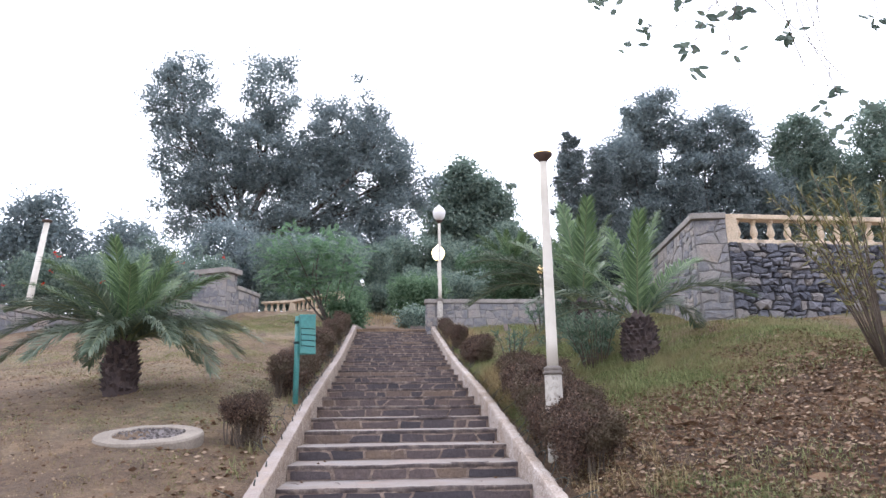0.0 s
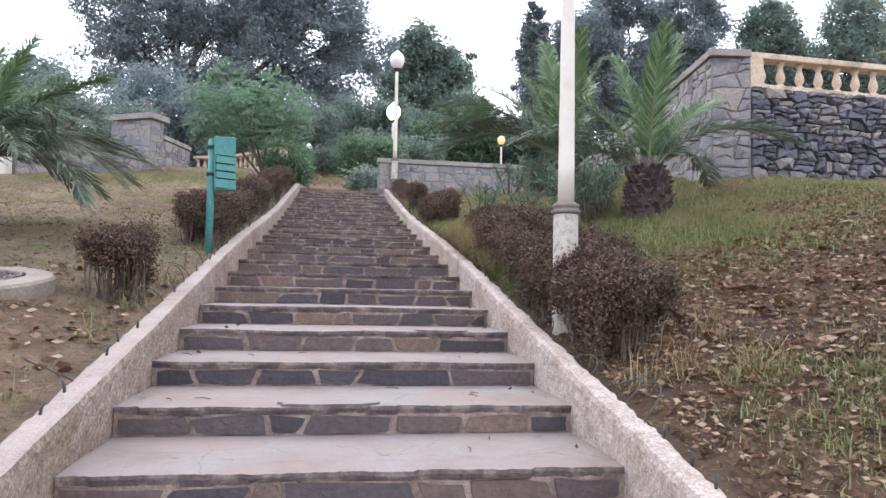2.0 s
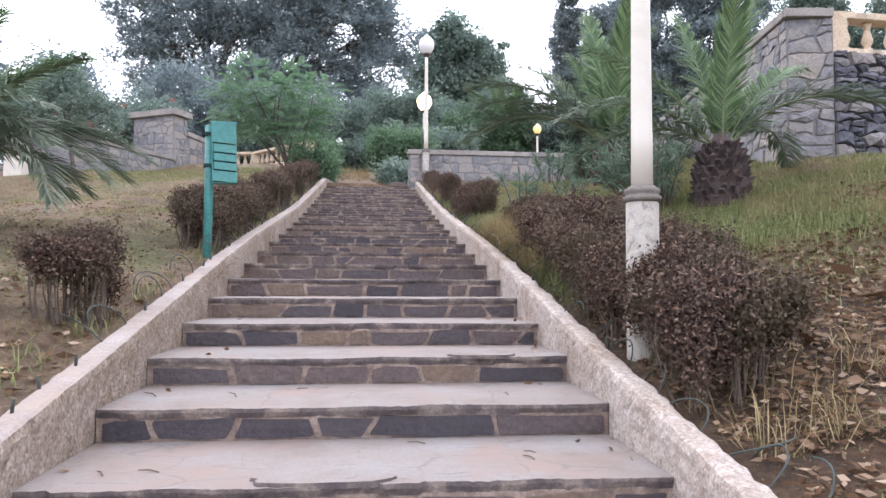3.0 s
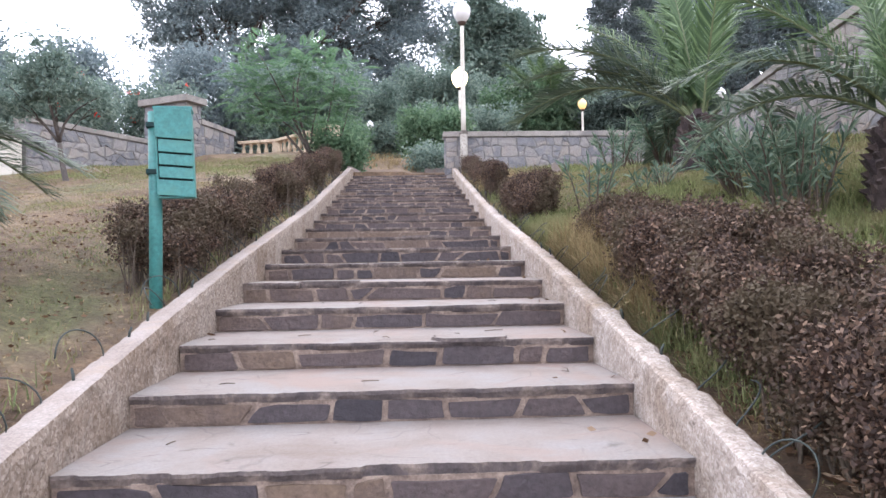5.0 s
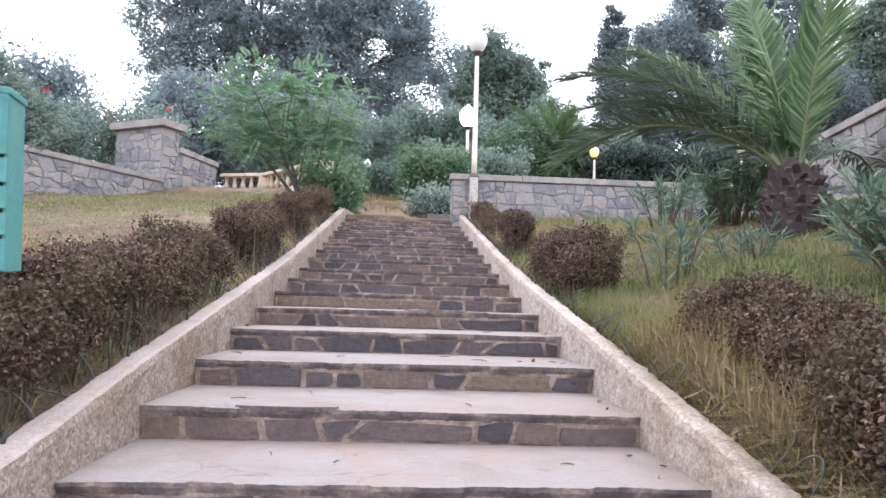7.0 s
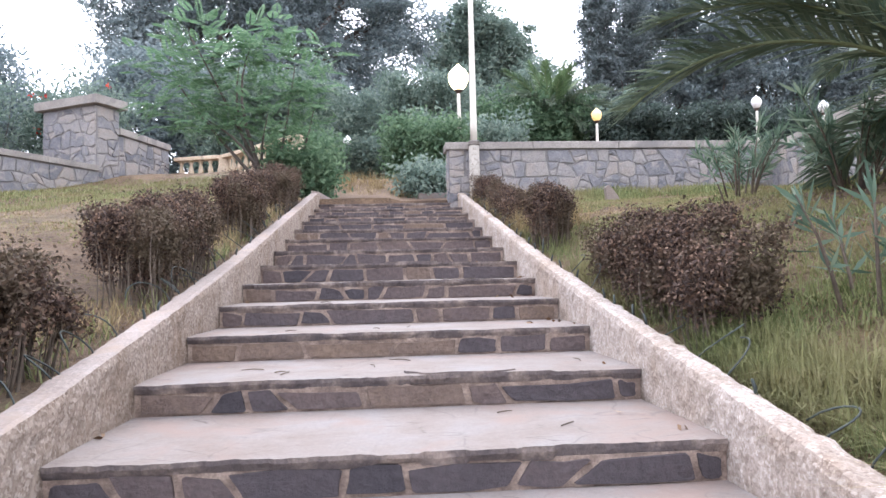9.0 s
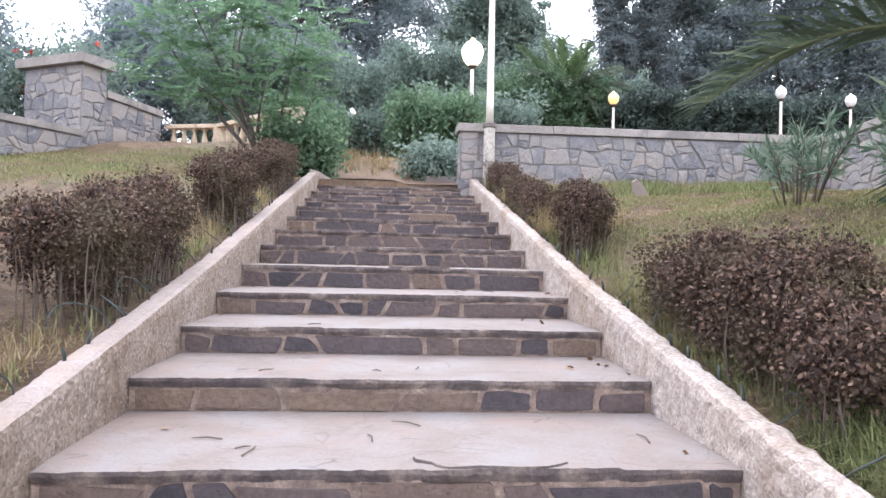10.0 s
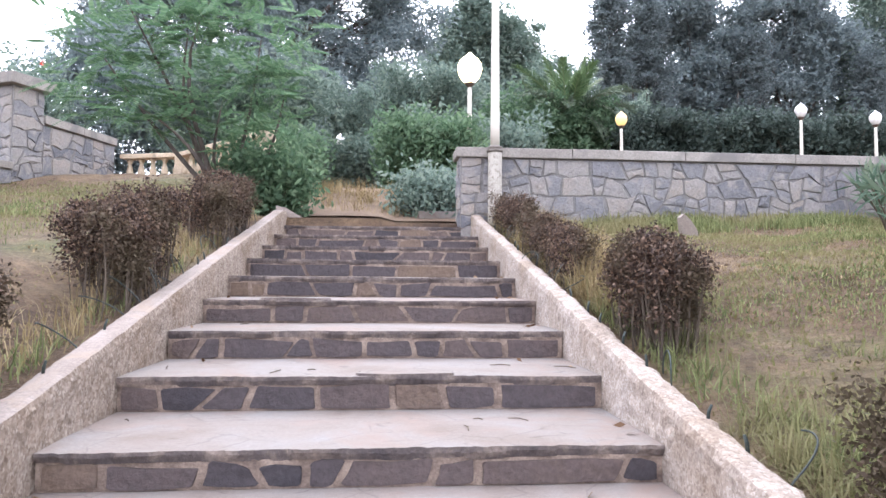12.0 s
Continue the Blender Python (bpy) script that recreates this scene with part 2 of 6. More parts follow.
M_hedge = foliage("dry_hedge_leaves", (0.026, 0.017, 0.014), (0.084, 0.054, 0.042), (0.21, 0.135, 0.092), rough=0.75, through_light=0.12, patch=1.7, patch_colour=(0.085, 0.064, 0.040))
M_frond = foliage("palm_leaflets", (0.07, 0.115, 0.06), (0.122, 0.186, 0.088), (0.22, 0.31, 0.15), rough=0.45, through_light=0.35)
M_frond_old = foliage("old_palm_leaflets", (0.075, 0.11, 0.078), (0.125, 0.165, 0.112), (0.21, 0.25, 0.17), rough=0.5)
M_rachis = surface("rachis", [(0.3, (0.11, 0.135, 0.06)), (0.7, (0.165, 0.19, 0.09))], 3.0, 30, 0.1, 0.6)
M_flower = foliage("red_petals", (0.45, 0.02, 0.02), (0.65, 0.04, 0.03), (0.75, 0.10, 0.06))
M_laurel = foliage("glossy_dark_leaves", (0.07, 0.10, 0.08), (0.115, 0.155, 0.125), (0.17, 0.215, 0.165), rough=0.45, through_light=0.3)
M_oleander = foliage("narrow_leaves", (0.055, 0.098, 0.066), (0.115, 0.170, 0.118), (0.215, 0.265, 0.185))
M_olive = foliage("yellowish_narrow_leaves", (0.07, 0.075, 0.03), (0.16, 0.15, 0.06), (0.32, 0.28, 0.14))
M_straw = foliage("straw", (0.17, 0.12, 0.06), (0.30, 0.23, 0.12), (0.42, 0.33, 0.19), rough=0.8)
M_grass = foliage("green_grass", (0.09, 0.115, 0.045), (0.195, 0.215, 0.092), (0.32, 0.335, 0.158), rough=0.85, patch=1.1, patch_colour=(0.25, 0.225, 0.115))
M_turf = foliage("dry_turf", (0.12, 0.08, 0.042), (0.285, 0.205, 0.108), (0.48, 0.37, 0.215), rough=0.85, patch=0.55, patch_colour=(0.205, 0.20, 0.082))
M_litter = foliage("fallen_leaves", (0.065, 0.034, 0.018), (0.150, 0.084, 0.045), (0.38, 0.28, 0.195), rough=0.8, through_light=0.1)


def ground_material():
    m, n, l, b = material("dry_ground", 0.95)
    co = n.new("ShaderNodeTexCoord").outputs["Object"]
    big = noise_node(n, l, co, 0.35, 5, 0.6, 0.4)
    r = ramp_node(n, [(0.34, (0.105, 0.065, 0.041)), (0.48, (0.185, 0.123, 0.078)), (0.56, (0.24, 0.178, 0.115)), (0.66, (0.165, 0.155, 0.074))])
    l.new(big.outputs["Fac"], r.inputs[0])
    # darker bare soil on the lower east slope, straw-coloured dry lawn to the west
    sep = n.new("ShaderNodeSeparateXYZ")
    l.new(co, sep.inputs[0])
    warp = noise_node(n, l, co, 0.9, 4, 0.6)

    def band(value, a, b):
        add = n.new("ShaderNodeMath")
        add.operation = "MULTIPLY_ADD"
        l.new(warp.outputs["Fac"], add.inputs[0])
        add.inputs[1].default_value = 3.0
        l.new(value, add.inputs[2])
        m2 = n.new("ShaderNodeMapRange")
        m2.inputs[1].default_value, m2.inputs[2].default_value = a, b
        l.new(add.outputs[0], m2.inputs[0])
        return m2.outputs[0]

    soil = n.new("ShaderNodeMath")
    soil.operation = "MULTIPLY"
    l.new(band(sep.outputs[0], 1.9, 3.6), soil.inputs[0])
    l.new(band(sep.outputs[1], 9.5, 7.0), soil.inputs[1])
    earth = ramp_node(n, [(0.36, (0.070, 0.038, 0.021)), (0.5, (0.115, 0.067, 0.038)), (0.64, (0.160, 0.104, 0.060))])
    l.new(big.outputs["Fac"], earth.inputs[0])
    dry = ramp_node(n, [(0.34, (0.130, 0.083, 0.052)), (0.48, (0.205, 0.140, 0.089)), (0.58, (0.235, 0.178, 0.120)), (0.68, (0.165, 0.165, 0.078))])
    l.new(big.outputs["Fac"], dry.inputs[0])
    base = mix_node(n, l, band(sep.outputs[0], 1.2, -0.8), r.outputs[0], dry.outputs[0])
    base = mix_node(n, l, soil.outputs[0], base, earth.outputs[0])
    mid = noise_node(n, l, co, 3.0, 6, 0.7, 0.6)
    mr = ramp_node(n, [(0.35, (0.5, 0.46, 0.43)), (0.65, (1.25, 1.22, 1.15))])
    l.new(mid.outputs["Fac"], mr.inputs[0])
    col = mix_node(n, l, 0.85, base, mr.outputs[0], "MULTIPLY")
    fine = noise_node(n, l, co, 28, 5, 0.75)
    fr = ramp_node(n, [(0.32, (0.5, 0.48, 0.45)), (0.68, (1.35, 1.32, 1.25))])
    l.new(fine.outputs["Fac"], fr.inputs[0])
    col = mix_node(n, l, 0.8, col, fr.outputs[0], "MULTIPLY")
    l.new(col, b.inputs["Base Color"])
    bump = n.new("ShaderNodeBump")
    bump.inputs["Strength"].default_value, bump.inputs["Distance"].default_value = 1.0, 0.07
    l.new(fine.outputs["Fac"], bump.inputs["Height"])
    l.new(bump.outputs[0], b.inputs["Normal"])
    return m


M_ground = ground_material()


def globe_material(name, colour, strength, base):
    m, n, l, b = material(name, 0.35)
    b.inputs["Base Color"].default_value = (*base, 1)
    b.inputs["Emission Color"].default_value = (*colour, 1)
    b.inputs["Emission Strength"].default_value = strength
    return m


M_lit = globe_material("lit_globe", (1.0, 0.70, 0.30), 3.0, (0.8, 0.75, 0.65))
M_lit_white = globe_material("lit_far_globe", (1.0, 0.80, 0.45), 3.0, (0.85, 0.8, 0.7))
M_dim = globe_material("dim_globe", (1.0, 0.62, 0.18), 0.30, (0.70, 0.52, 0.28))
M_unlit = globe_material("unlit_globe", (1, 1, 1), 0.0, (0.72, 0.70, 0.68))


# ---- mesh helpers ----
rng = np.random.default_rng(7)


def mesh_from(name, verts, faces, mats, face_mats=None, smooth=False):
    me = bpy.data.meshes.new(name)
    me.from_pydata([tuple(v) for v in verts], [], [tuple(f) for f in faces])
    for m in mats:
        me.materials.append(m)
    if face_mats is not None:
        me.polygons.foreach_set("material_index", face_mats)
    if smooth:
        me.polygons.foreach_set("use_smooth", [True] * len(me.polygons))
    me.update()
    return me


def quads_mesh(name, verts, mat, k=4):
    """Many loose faces of k corners each, from an array of n * k corners."""
    verts = np.asarray(verts, dtype=np.float32).reshape(-1, 3)
    n = len(verts) // k
    me = bpy.data.meshes.new(name)
    me.vertices.add(n * k)
    me.vertices.foreach_set("co", verts.ravel())
    me.loops.add(n * k)
    me.loops.foreach_set("vertex_index", np.arange(n * k, dtype=np.int32))
    me.polygons.add(n)
    me.polygons.foreach_set("loop_start", np.arange(0, n * k, k, dtype=np.int32))
    me.update(calc_edges=True)
    me.materials.append(mat)
    return me


def part(name, data, parent, label="", mat=None):
    """One mesh object under a thing or a part."""
    if isinstance(data, bmesh.types.BMesh):
        me = bpy.data.meshes.new(name)
        data.to_mesh(me)
        data.free()
        data = me
    if mat is not None:
        data.materials.append(mat)
    ob = new(name, data)
    ob.parent = parent
    if label:
        ob["label"] = label
    return ob


def thing(name, label, category, group="", kind="", at=None):
    ob = new(name)
    ob.empty_display_size = 0.1
    if at is not None:
        ob.matrix_basis = at if isinstance(at, Matrix) else Matrix.Translation(at)
    return tagged(ob, label, category, group, kind)


def box(bm, x0, x1, y0, y1, z0, z1, bevel=0.0):
    r = bmesh.ops.create_cube(bm, size=1.0, matrix=Matrix.Translation(((x0 + x1) / 2, (y0 + y1) / 2, (z0 + z1) / 2)) @ Matrix.Diagonal((x1 - x0, y1 - y0, z1 - z0, 1)))
    if bevel:
        es = list({e for v in r["verts"] for e in v.link_edges})
        bmesh.ops.bevel(bm, geom=es, offset=bevel, segments=2, affect="EDGES", profile=0.6)
    return r["verts"]


def lathe(profile, seg=20):
    """A turned body from (radius, height) pairs."""
    verts, faces = [], []
    for r, z in profile:
        for k in range(seg):
            a = 2 * math.pi * k / seg
            verts.append((r * math.cos(a), r * math.sin(a), z))
    for j in range(len(profile) - 1):
        for k in range(seg):
            a, b = j * seg + k, j * seg + (k + 1) % seg
            faces.append((a, b, b + seg, a + seg))
    faces.append(tuple(reversed(range(seg))))
    faces.append(tuple(range((len(profile) - 1) * seg, len(profile) * seg)))
    return verts, faces


def tube(points, radii, seg=7):
    """A tapered tube along points."""
    verts, faces = [], []
    n = len(points)
    for i, p in enumerate(points):
        p = Vector(p)
        d = Vector(points[min(i + 1, n - 1)]) - Vector(points[max(i - 1, 0)])
        d.normalize()
        side = d.cross(Vector((0.31, 0.17, 0.93)))
        if side.length < 1e-4:
            side = d.cross(Vector((1, 0, 0)))
        side.normalize()
        up = side.cross(d)
        for k in range(seg):
            a = 2 * math.pi * k / seg
            verts.append(p + (side * math.cos(a) + up * math.sin(a)) * radii[i])
    for i in range(n - 1):
        for k in range(seg):
            a, b = i * seg + k, i * seg + (k + 1) % seg
            faces.append((a, b, b + seg, a + seg))
    faces.append(tuple(reversed(range(seg))))
    faces.append(tuple(range((n - 1) * seg, n * seg)))
    return verts, faces


def merge(pieces):
    verts, faces = [], []
    for v, f in pieces:
        o = len(verts)
        verts.extend(v)
        faces.extend(tuple(i + o for i in q) for q in f)
    return verts, faces


# ---- the lie of the land ----
NOSE_K = [-6, 0, 4, 6, 10, 12, 20]
NOSE_Y = [0.06, 4.8, 7.91, 9.58, 13.27, 14.96, 21.75]
NOSE_Z = [-0.99, 0.0, 0.66, 0.99, 1.65, 1.98, 3.45]
FIRST, LAST = -5, 20
HALF = 1.3


def nose_y(k):
    return float(np.interp(k, NOSE_K, NOSE_Y))


def nose_z(k):
    return float(np.interp(k, NOSE_K, NOSE_Z))


def slope(y):
    """Height of the line of the nosings."""
    return np.interp(y, [-60, 0.06, *NOSE_Y[1:], 22.8, 26.0, 60, 140], [-1.2, -0.95, *NOSE_Z[1:], 3.5, 4.4, 9.2, 13.0])


TW = [(5.85, 10.3), (7.56, 21.77)]
LW = [(-6.5, 24.8), (-8.8, 20.2)]


def soft(v, a, b):
    t = np.clip((v - a) / (b - a), 0, 1)
    return t * t * (3 - 2 * t)


def ground_z(x, y):
    """Height of the open ground."""
    x, y = np.asarray(x, float), np.asarray(y, float)
    base = slope(y)
    right = 0.06 + 0.27 * np.clip(x - 1.5, 0, 4.4) * (1 - 0.90 * soft(y, 13.0, 21.5)) * soft(y, -8, 4) + 0.05 * np.clip(x - 5.9, 0, 6)
    left = 0.12 + 0.24 * soft(-x, 1.5, 3.0) - 0.02 * np.clip(-x - 4, 0, 12)
    z = base + np.where(x > 0, right, left)
    bumps = 0.035 * np.sin(x * 2.1 + 0.7 * y) * np.cos(y * 1.7 - x * 0.6) + 0.02 * np.sin(5.1 * x + 1.3) * np.sin(4.3 * y)
    z = z + bumps * soft(np.abs(x), 1.5, 2.2)
    return z


def land_z(x, y):
    """The same with the terraces and the bed of the stair."""
    z = ground_z(x, y)
    x, y = np.asarray(x, float), np.asarray(y, float)
    d = ((TW[1][0] - TW[0][0]) * (y - TW[0][1]) - (TW[1][1] - TW[0][1]) * (x - TW[0][0])) / math.hypot(TW[1][0] - TW[0][0], TW[1][1] - TW[0][1])
    terrace = ((d < -0.22) & (y > 10.52) & (y < 21.9)) | ((x > 1.35) & (y > 21.98))
    z = np.where(terrace, np.maximum(3.75, z), z)
    bed = (np.abs(x) < 1.42) & (y > 0.0) & (y < 21.9)
    return np.where(bed, slope(y) - 0.32, z)


def build_ground():
    xs = np.unique(np.round(np.concatenate([np.arange(-14, 14.01, 0.25), [-1.44, -1.40, 1.40, 1.44], np.linspace(14, 90, 20), np.linspace(-90, -14, 20), np.linspace(90, 1200, 8), np.linspace(-1200, -90, 8)]), 3))
    ys = np.unique(np.round(np.concatenate([np.arange(-4, 30.01, 0.25), np.linspace(30, 140, 45), np.linspace(-60, -4, 15), np.linspace(140, 1500, 8), np.linspace(-1200, -60, 8)]), 3))
    X, Y = np.meshgrid(xs, ys)
    Z = land_z(X, Y)
    verts = np.stack([X, Y, Z], -1).reshape(-1, 3)
    w = len(xs)
    i, j = np.meshgrid(np.arange(len(ys) - 1), np.arange(w - 1), indexing="ij")
    a = (i * w + j).ravel()
    faces = np.stack([a, a + 1, a + w + 1, a + w], -1)
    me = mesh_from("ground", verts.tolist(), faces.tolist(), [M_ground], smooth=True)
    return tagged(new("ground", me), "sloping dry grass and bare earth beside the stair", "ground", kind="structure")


build_ground()


# ---- the stair ----
def build_stair():
    prof = [(nose_y(FIRST) + 0.015, nose_z(FIRST) - 0.6)]
    for k in range(FIRST, LAST + 1):
        z1 = nose_z(k) - 0.042
        prof += [(nose_y(k) + 0.015, z1), (nose_y(k + 1) + 0.015 if k < LAST else 23.2, z1)]
    n = len(prof)
    verts = [(-HALF, y, z) for y, z in prof] + [(HALF, y, z) for y, z in prof] + [(-HALF, y, z - 0.4) for y, z in prof] + [(HALF, y, z - 0.4) for y, z in prof]
    faces = [(i, n + i, n + i + 1, i + 1) for i in range(n - 1)] + [(i, i + 1, 2 * n + i + 1, 2 * n + i) for i in range(n - 1)] + [(n + i, 3 * n + i, 3 * n + i + 1, n + i + 1) for i in range(n - 1)]
    stair = new("stairs", mesh_from("stairs", verts, faces, [M_mortar]))
    tagged(stair, "long outdoor stair of slate risers and pale dusty treads", "stairs", kind="structure")
    r = random.Random(3)
    for k in range(FIRST, LAST + 1):
        y0, z = nose_y(k), nose_z(k)
        y1 = nose_y(k + 1) + 0.02 if k < LAST else 23.2
        n = 130
        vs, fs, fm = [], [], []
        chip = r.uniform(0, 50)
        for i in range(n + 1):
            x = -HALF + 2 * HALF * i / n
            snap = round((x + 0.05 * noise.noise((x * 9, k, 1))) * 5.5) / 5.5  # broken edges between cleaner stretches
            wob = 0.014 * noise.noise((x * 2.3 + chip, k * 3.7, 0)) + 0.026 * noise.noise((snap * 7.3 + chip, k * 1.3, 4)) + 0.009 * noise.noise((x * 26, k * 1.7, 4))
            drop = 0.008 * noise.noise((x * 3 + chip, k * 2.1, 9)) + 0.008 * noise.noise((snap * 9 + chip, k, 2)) + 0.005 * noise.noise((x * 24, k, 6))
            thick = 0.036 + 0.014 * noise.noise((snap * 6 + chip, k, 7))
            sag = 0.008 * noise.noise((x * 1.2, k * 0.9, 3))
            vs += [(x, y0 + 0.5 * wob + 0.013, z - thick - 0.012), (x, y0 + wob, z - thick * 0.5 + drop * 0.9), (x, y0 + wob + 0.001, z + drop * 0.6 + sag), (x, y0 + 0.22, z + 0.004 + sag), (x, y1, z + 0.002)]
        for i in range(n):
            a, b = i * 5, i * 5 + 5
            for j in range(4):
                fs.append((a + j, b + j, b + j + 1, a + j + 1))
                fm.append(1 if j < 2 else 0)
        part("tread", mesh_from("tread", vs, fs, [M_tread, M_slab_edge], fm, smooth=False), stair)
        # stones of the riser
        x = -HALF + 0.012
        ztop, zbot = z - 0.046, nose_z(k - 1) + 0.006
        tilt = 0.0
        while x < HALF - 0.05:
            w = r.choice((r.uniform(0.14, 0.26), r.uniform(0.26, 0.44), r.uniform(0.38, 0.66)))
            if x + w > HALF - 0.12:
                w = HALF - 0.012 - x
            nt = r.choice((r.uniform(-0.012, 0.012), r.uniform(-0.03, 0.03), r.uniform(-0.055, 0.055))) if x + w < HALF - 0.05 else 0.0
            gap = r.uniform(0.008, 0.020)
            out = r.uniform(0.004, 0.012)
            t0, t1 = ztop - r.uniform(-0.004, 0.026), ztop - r.uniform(-0.004, 0.026)
            b0, b1 = zbot + r.uniform(0, 0.014), zbot + r.uniform(0, 0.012)
            xa, xb = x + gap, x + w - gap
            cut = [min(0.3 * w, r.uniform(0.003, 0.015)) for _ in range(4)]
            tip = r.uniform(0.25, 0.75)
            corner = [(xa - tilt + cut[0], b0), (xa + (xb - xa) * r.uniform(0.4, 0.6), min(b0, b1) - 0.003), (xb - nt - cut[1], b1), (xb - nt, b1 + cut[1] * 0.8), (xb + r.uniform(-0.006, 0.006), (b1 + t1) / 2), (xb + nt, t1 - cut[2] * 0.7), (xb + nt - cut[2], t1),
                      (xa + (xb - xa) * tip, (t0 + t1) / 2 + r.uniform(-0.010, 0.012)), (xa + tilt + cut[3], t0), (xa + tilt, t0 - cut[3] * 0.7), (xa + r.uniform(-0.006, 0.006), (b0 + t0) / 2), (xa - tilt, b0 + cut[0] * 0.8)]
            m = len(corner)
            cx, cz = sum(c[0] for c in corner) / m, sum(c[1] for c in corner) / m
            sv = [(px, y0 + 0.03, pz) for px, pz in corner]
            sv += [(cx + (px - cx) * (1 - 0.010 / max(0.05, w)), y0 + 0.012 - out, cz + (pz - cz) * 0.94) for px, pz in corner]
            sf = [tuple(range(m, 2 * m))] + [(i, (i + 1) % m, m + (i + 1) % m, m + i) for i in range(m)]
            part("riser_stone", mesh_from("riser_stone", sv, sf, [M_slate]), stair)
            x += w
            tilt = nt
    # loose flakes of slab left standing on the nosings
    for k, cx, hw, dp in ((9, 0.37, 0.30, 0.16), (4, 0.50, 0.25, 0.19), (-1, -0.15, 0.30, 0.12), (1, 0.75, 0.22, 0.10), (6, -0.55, 0.26, 0.10), (13, 0.2, 0.28, 0.12), (15, -0.6, 0.24, 0.10)):
        rim = []
        for i in range(18):
            a = 2 * math.pi * i / 18
            q = 1 + 0.30 * noise.noise((math.cos(a) * 1.7, math.sin(a) * 1.7, k * 2.9))
            rim.append((cx + hw * q * math.copysign(abs(math.cos(a)) ** 0.7, math.cos(a)), nose_y(k) + dp * 0.55 + (dp * 0.62 * q * math.sin(a))))
        z = nose_z(k)
        fv = [(x, y, z - 0.012) for x, y in rim] + [(cx + (x - cx) * 0.97, y, z + 0.014 + 0.005 * noise.noise((x * 7, y * 7, k))) for x, y in rim]
        ff = [tuple(range(18, 36))] + [(i, (i + 1) % 18, 18 + (i + 1) % 18, 18 + i) for i in range(18)]
        part("flake", mesh_from("flake", fv, ff, [M_tread, M_slab_edge], [0] + [1] * 18), stair)
    return stair


build_stair()


def build_parapet(name, sign):
    """A sloping kerb wall of coarse pebbledash with a worn top."""
    ys = np.arange(0.2, 22.06, 0.035)
    vs, fs, fm = [], [], []
    thick, lift = (0.165, 0.215) if sign < 0 else (0.15, 0.185)
    for i, y in enumerate(ys):
        z = float(slope(y)) + lift
        a = 0.008 * noise.noise((y * 2.1, sign * 5, 0)) + 0.010 * noise.noise((y * 9, sign, 3)) + 0.006 * noise.noise((y * 24, sign, 8))
        e = 0.010 * noise.noise((y * 3, sign * 9, 6)) + 0.012 * noise.noise((y * 12, sign * 2, 5)) + 0.008 * noise.noise((y * 27, sign * 2, 1))
        if sign < 0:
            a, e = a * 0.45, e * 0.6
        ins, out = HALF + 0.004, HALF + thick + e
        prof = [(ins, z - 0.9)] + [(ins, z - h) for h in (0.42, 0.35, 0.29, 0.23, 0.175, 0.125, 0.08, 0.045)]
        prof = [(px + (0.011 * noise.noise((y * 21, pz * 21, sign)) + 0.006 * noise.noise((y * 45, pz * 45, sign * 3)) if pz > z - 0.5 else 0), pz) for px, pz in prof]
        prof += [(ins + 0.010 + a * 0.4, z - 0.010 + a), (ins + 0.030, z - 0.001 + a), (ins + thick * 0.55, z + a * 0.7 + e * 0.3 - 0.003), (out - 0.03, z + a * 0.6 + e * 0.4 - 0.008), (out - 0.008, z - 0.022 + e), (out, z - 0.06 + e), (out, z - 0.9)]
        vs += [(sign * px, y, pz) for px, pz in prof]
    m = len(prof)
    for i in range(len(ys) - 1):
        for j in range(m - 1):
            q = (i * m + j, i * m + j + 1, (i + 1) * m + j + 1, (i + 1) * m + j)
            fs.append(q if sign < 0 else tuple(reversed(q)))
            fm.append(1 if 9 <= j <= 13 else 0)
    fs += [tuple(range(m)), tuple(range((len(ys) - 1) * m, len(ys) * m))]
    fm += [0, 0]
    me = mesh_from(name, vs, fs, [M_parapet, M_parapet_top] if sign < 0 else [M_parapet_pale, M_parapet_pale], fm)
    return tagged(new(name, me), "low sloping pebbledash parapet with a worn pale top", "parapet", kind="structure")


build_parapet("parapet_west", -1)
build_parapet("parapet_east", 1)


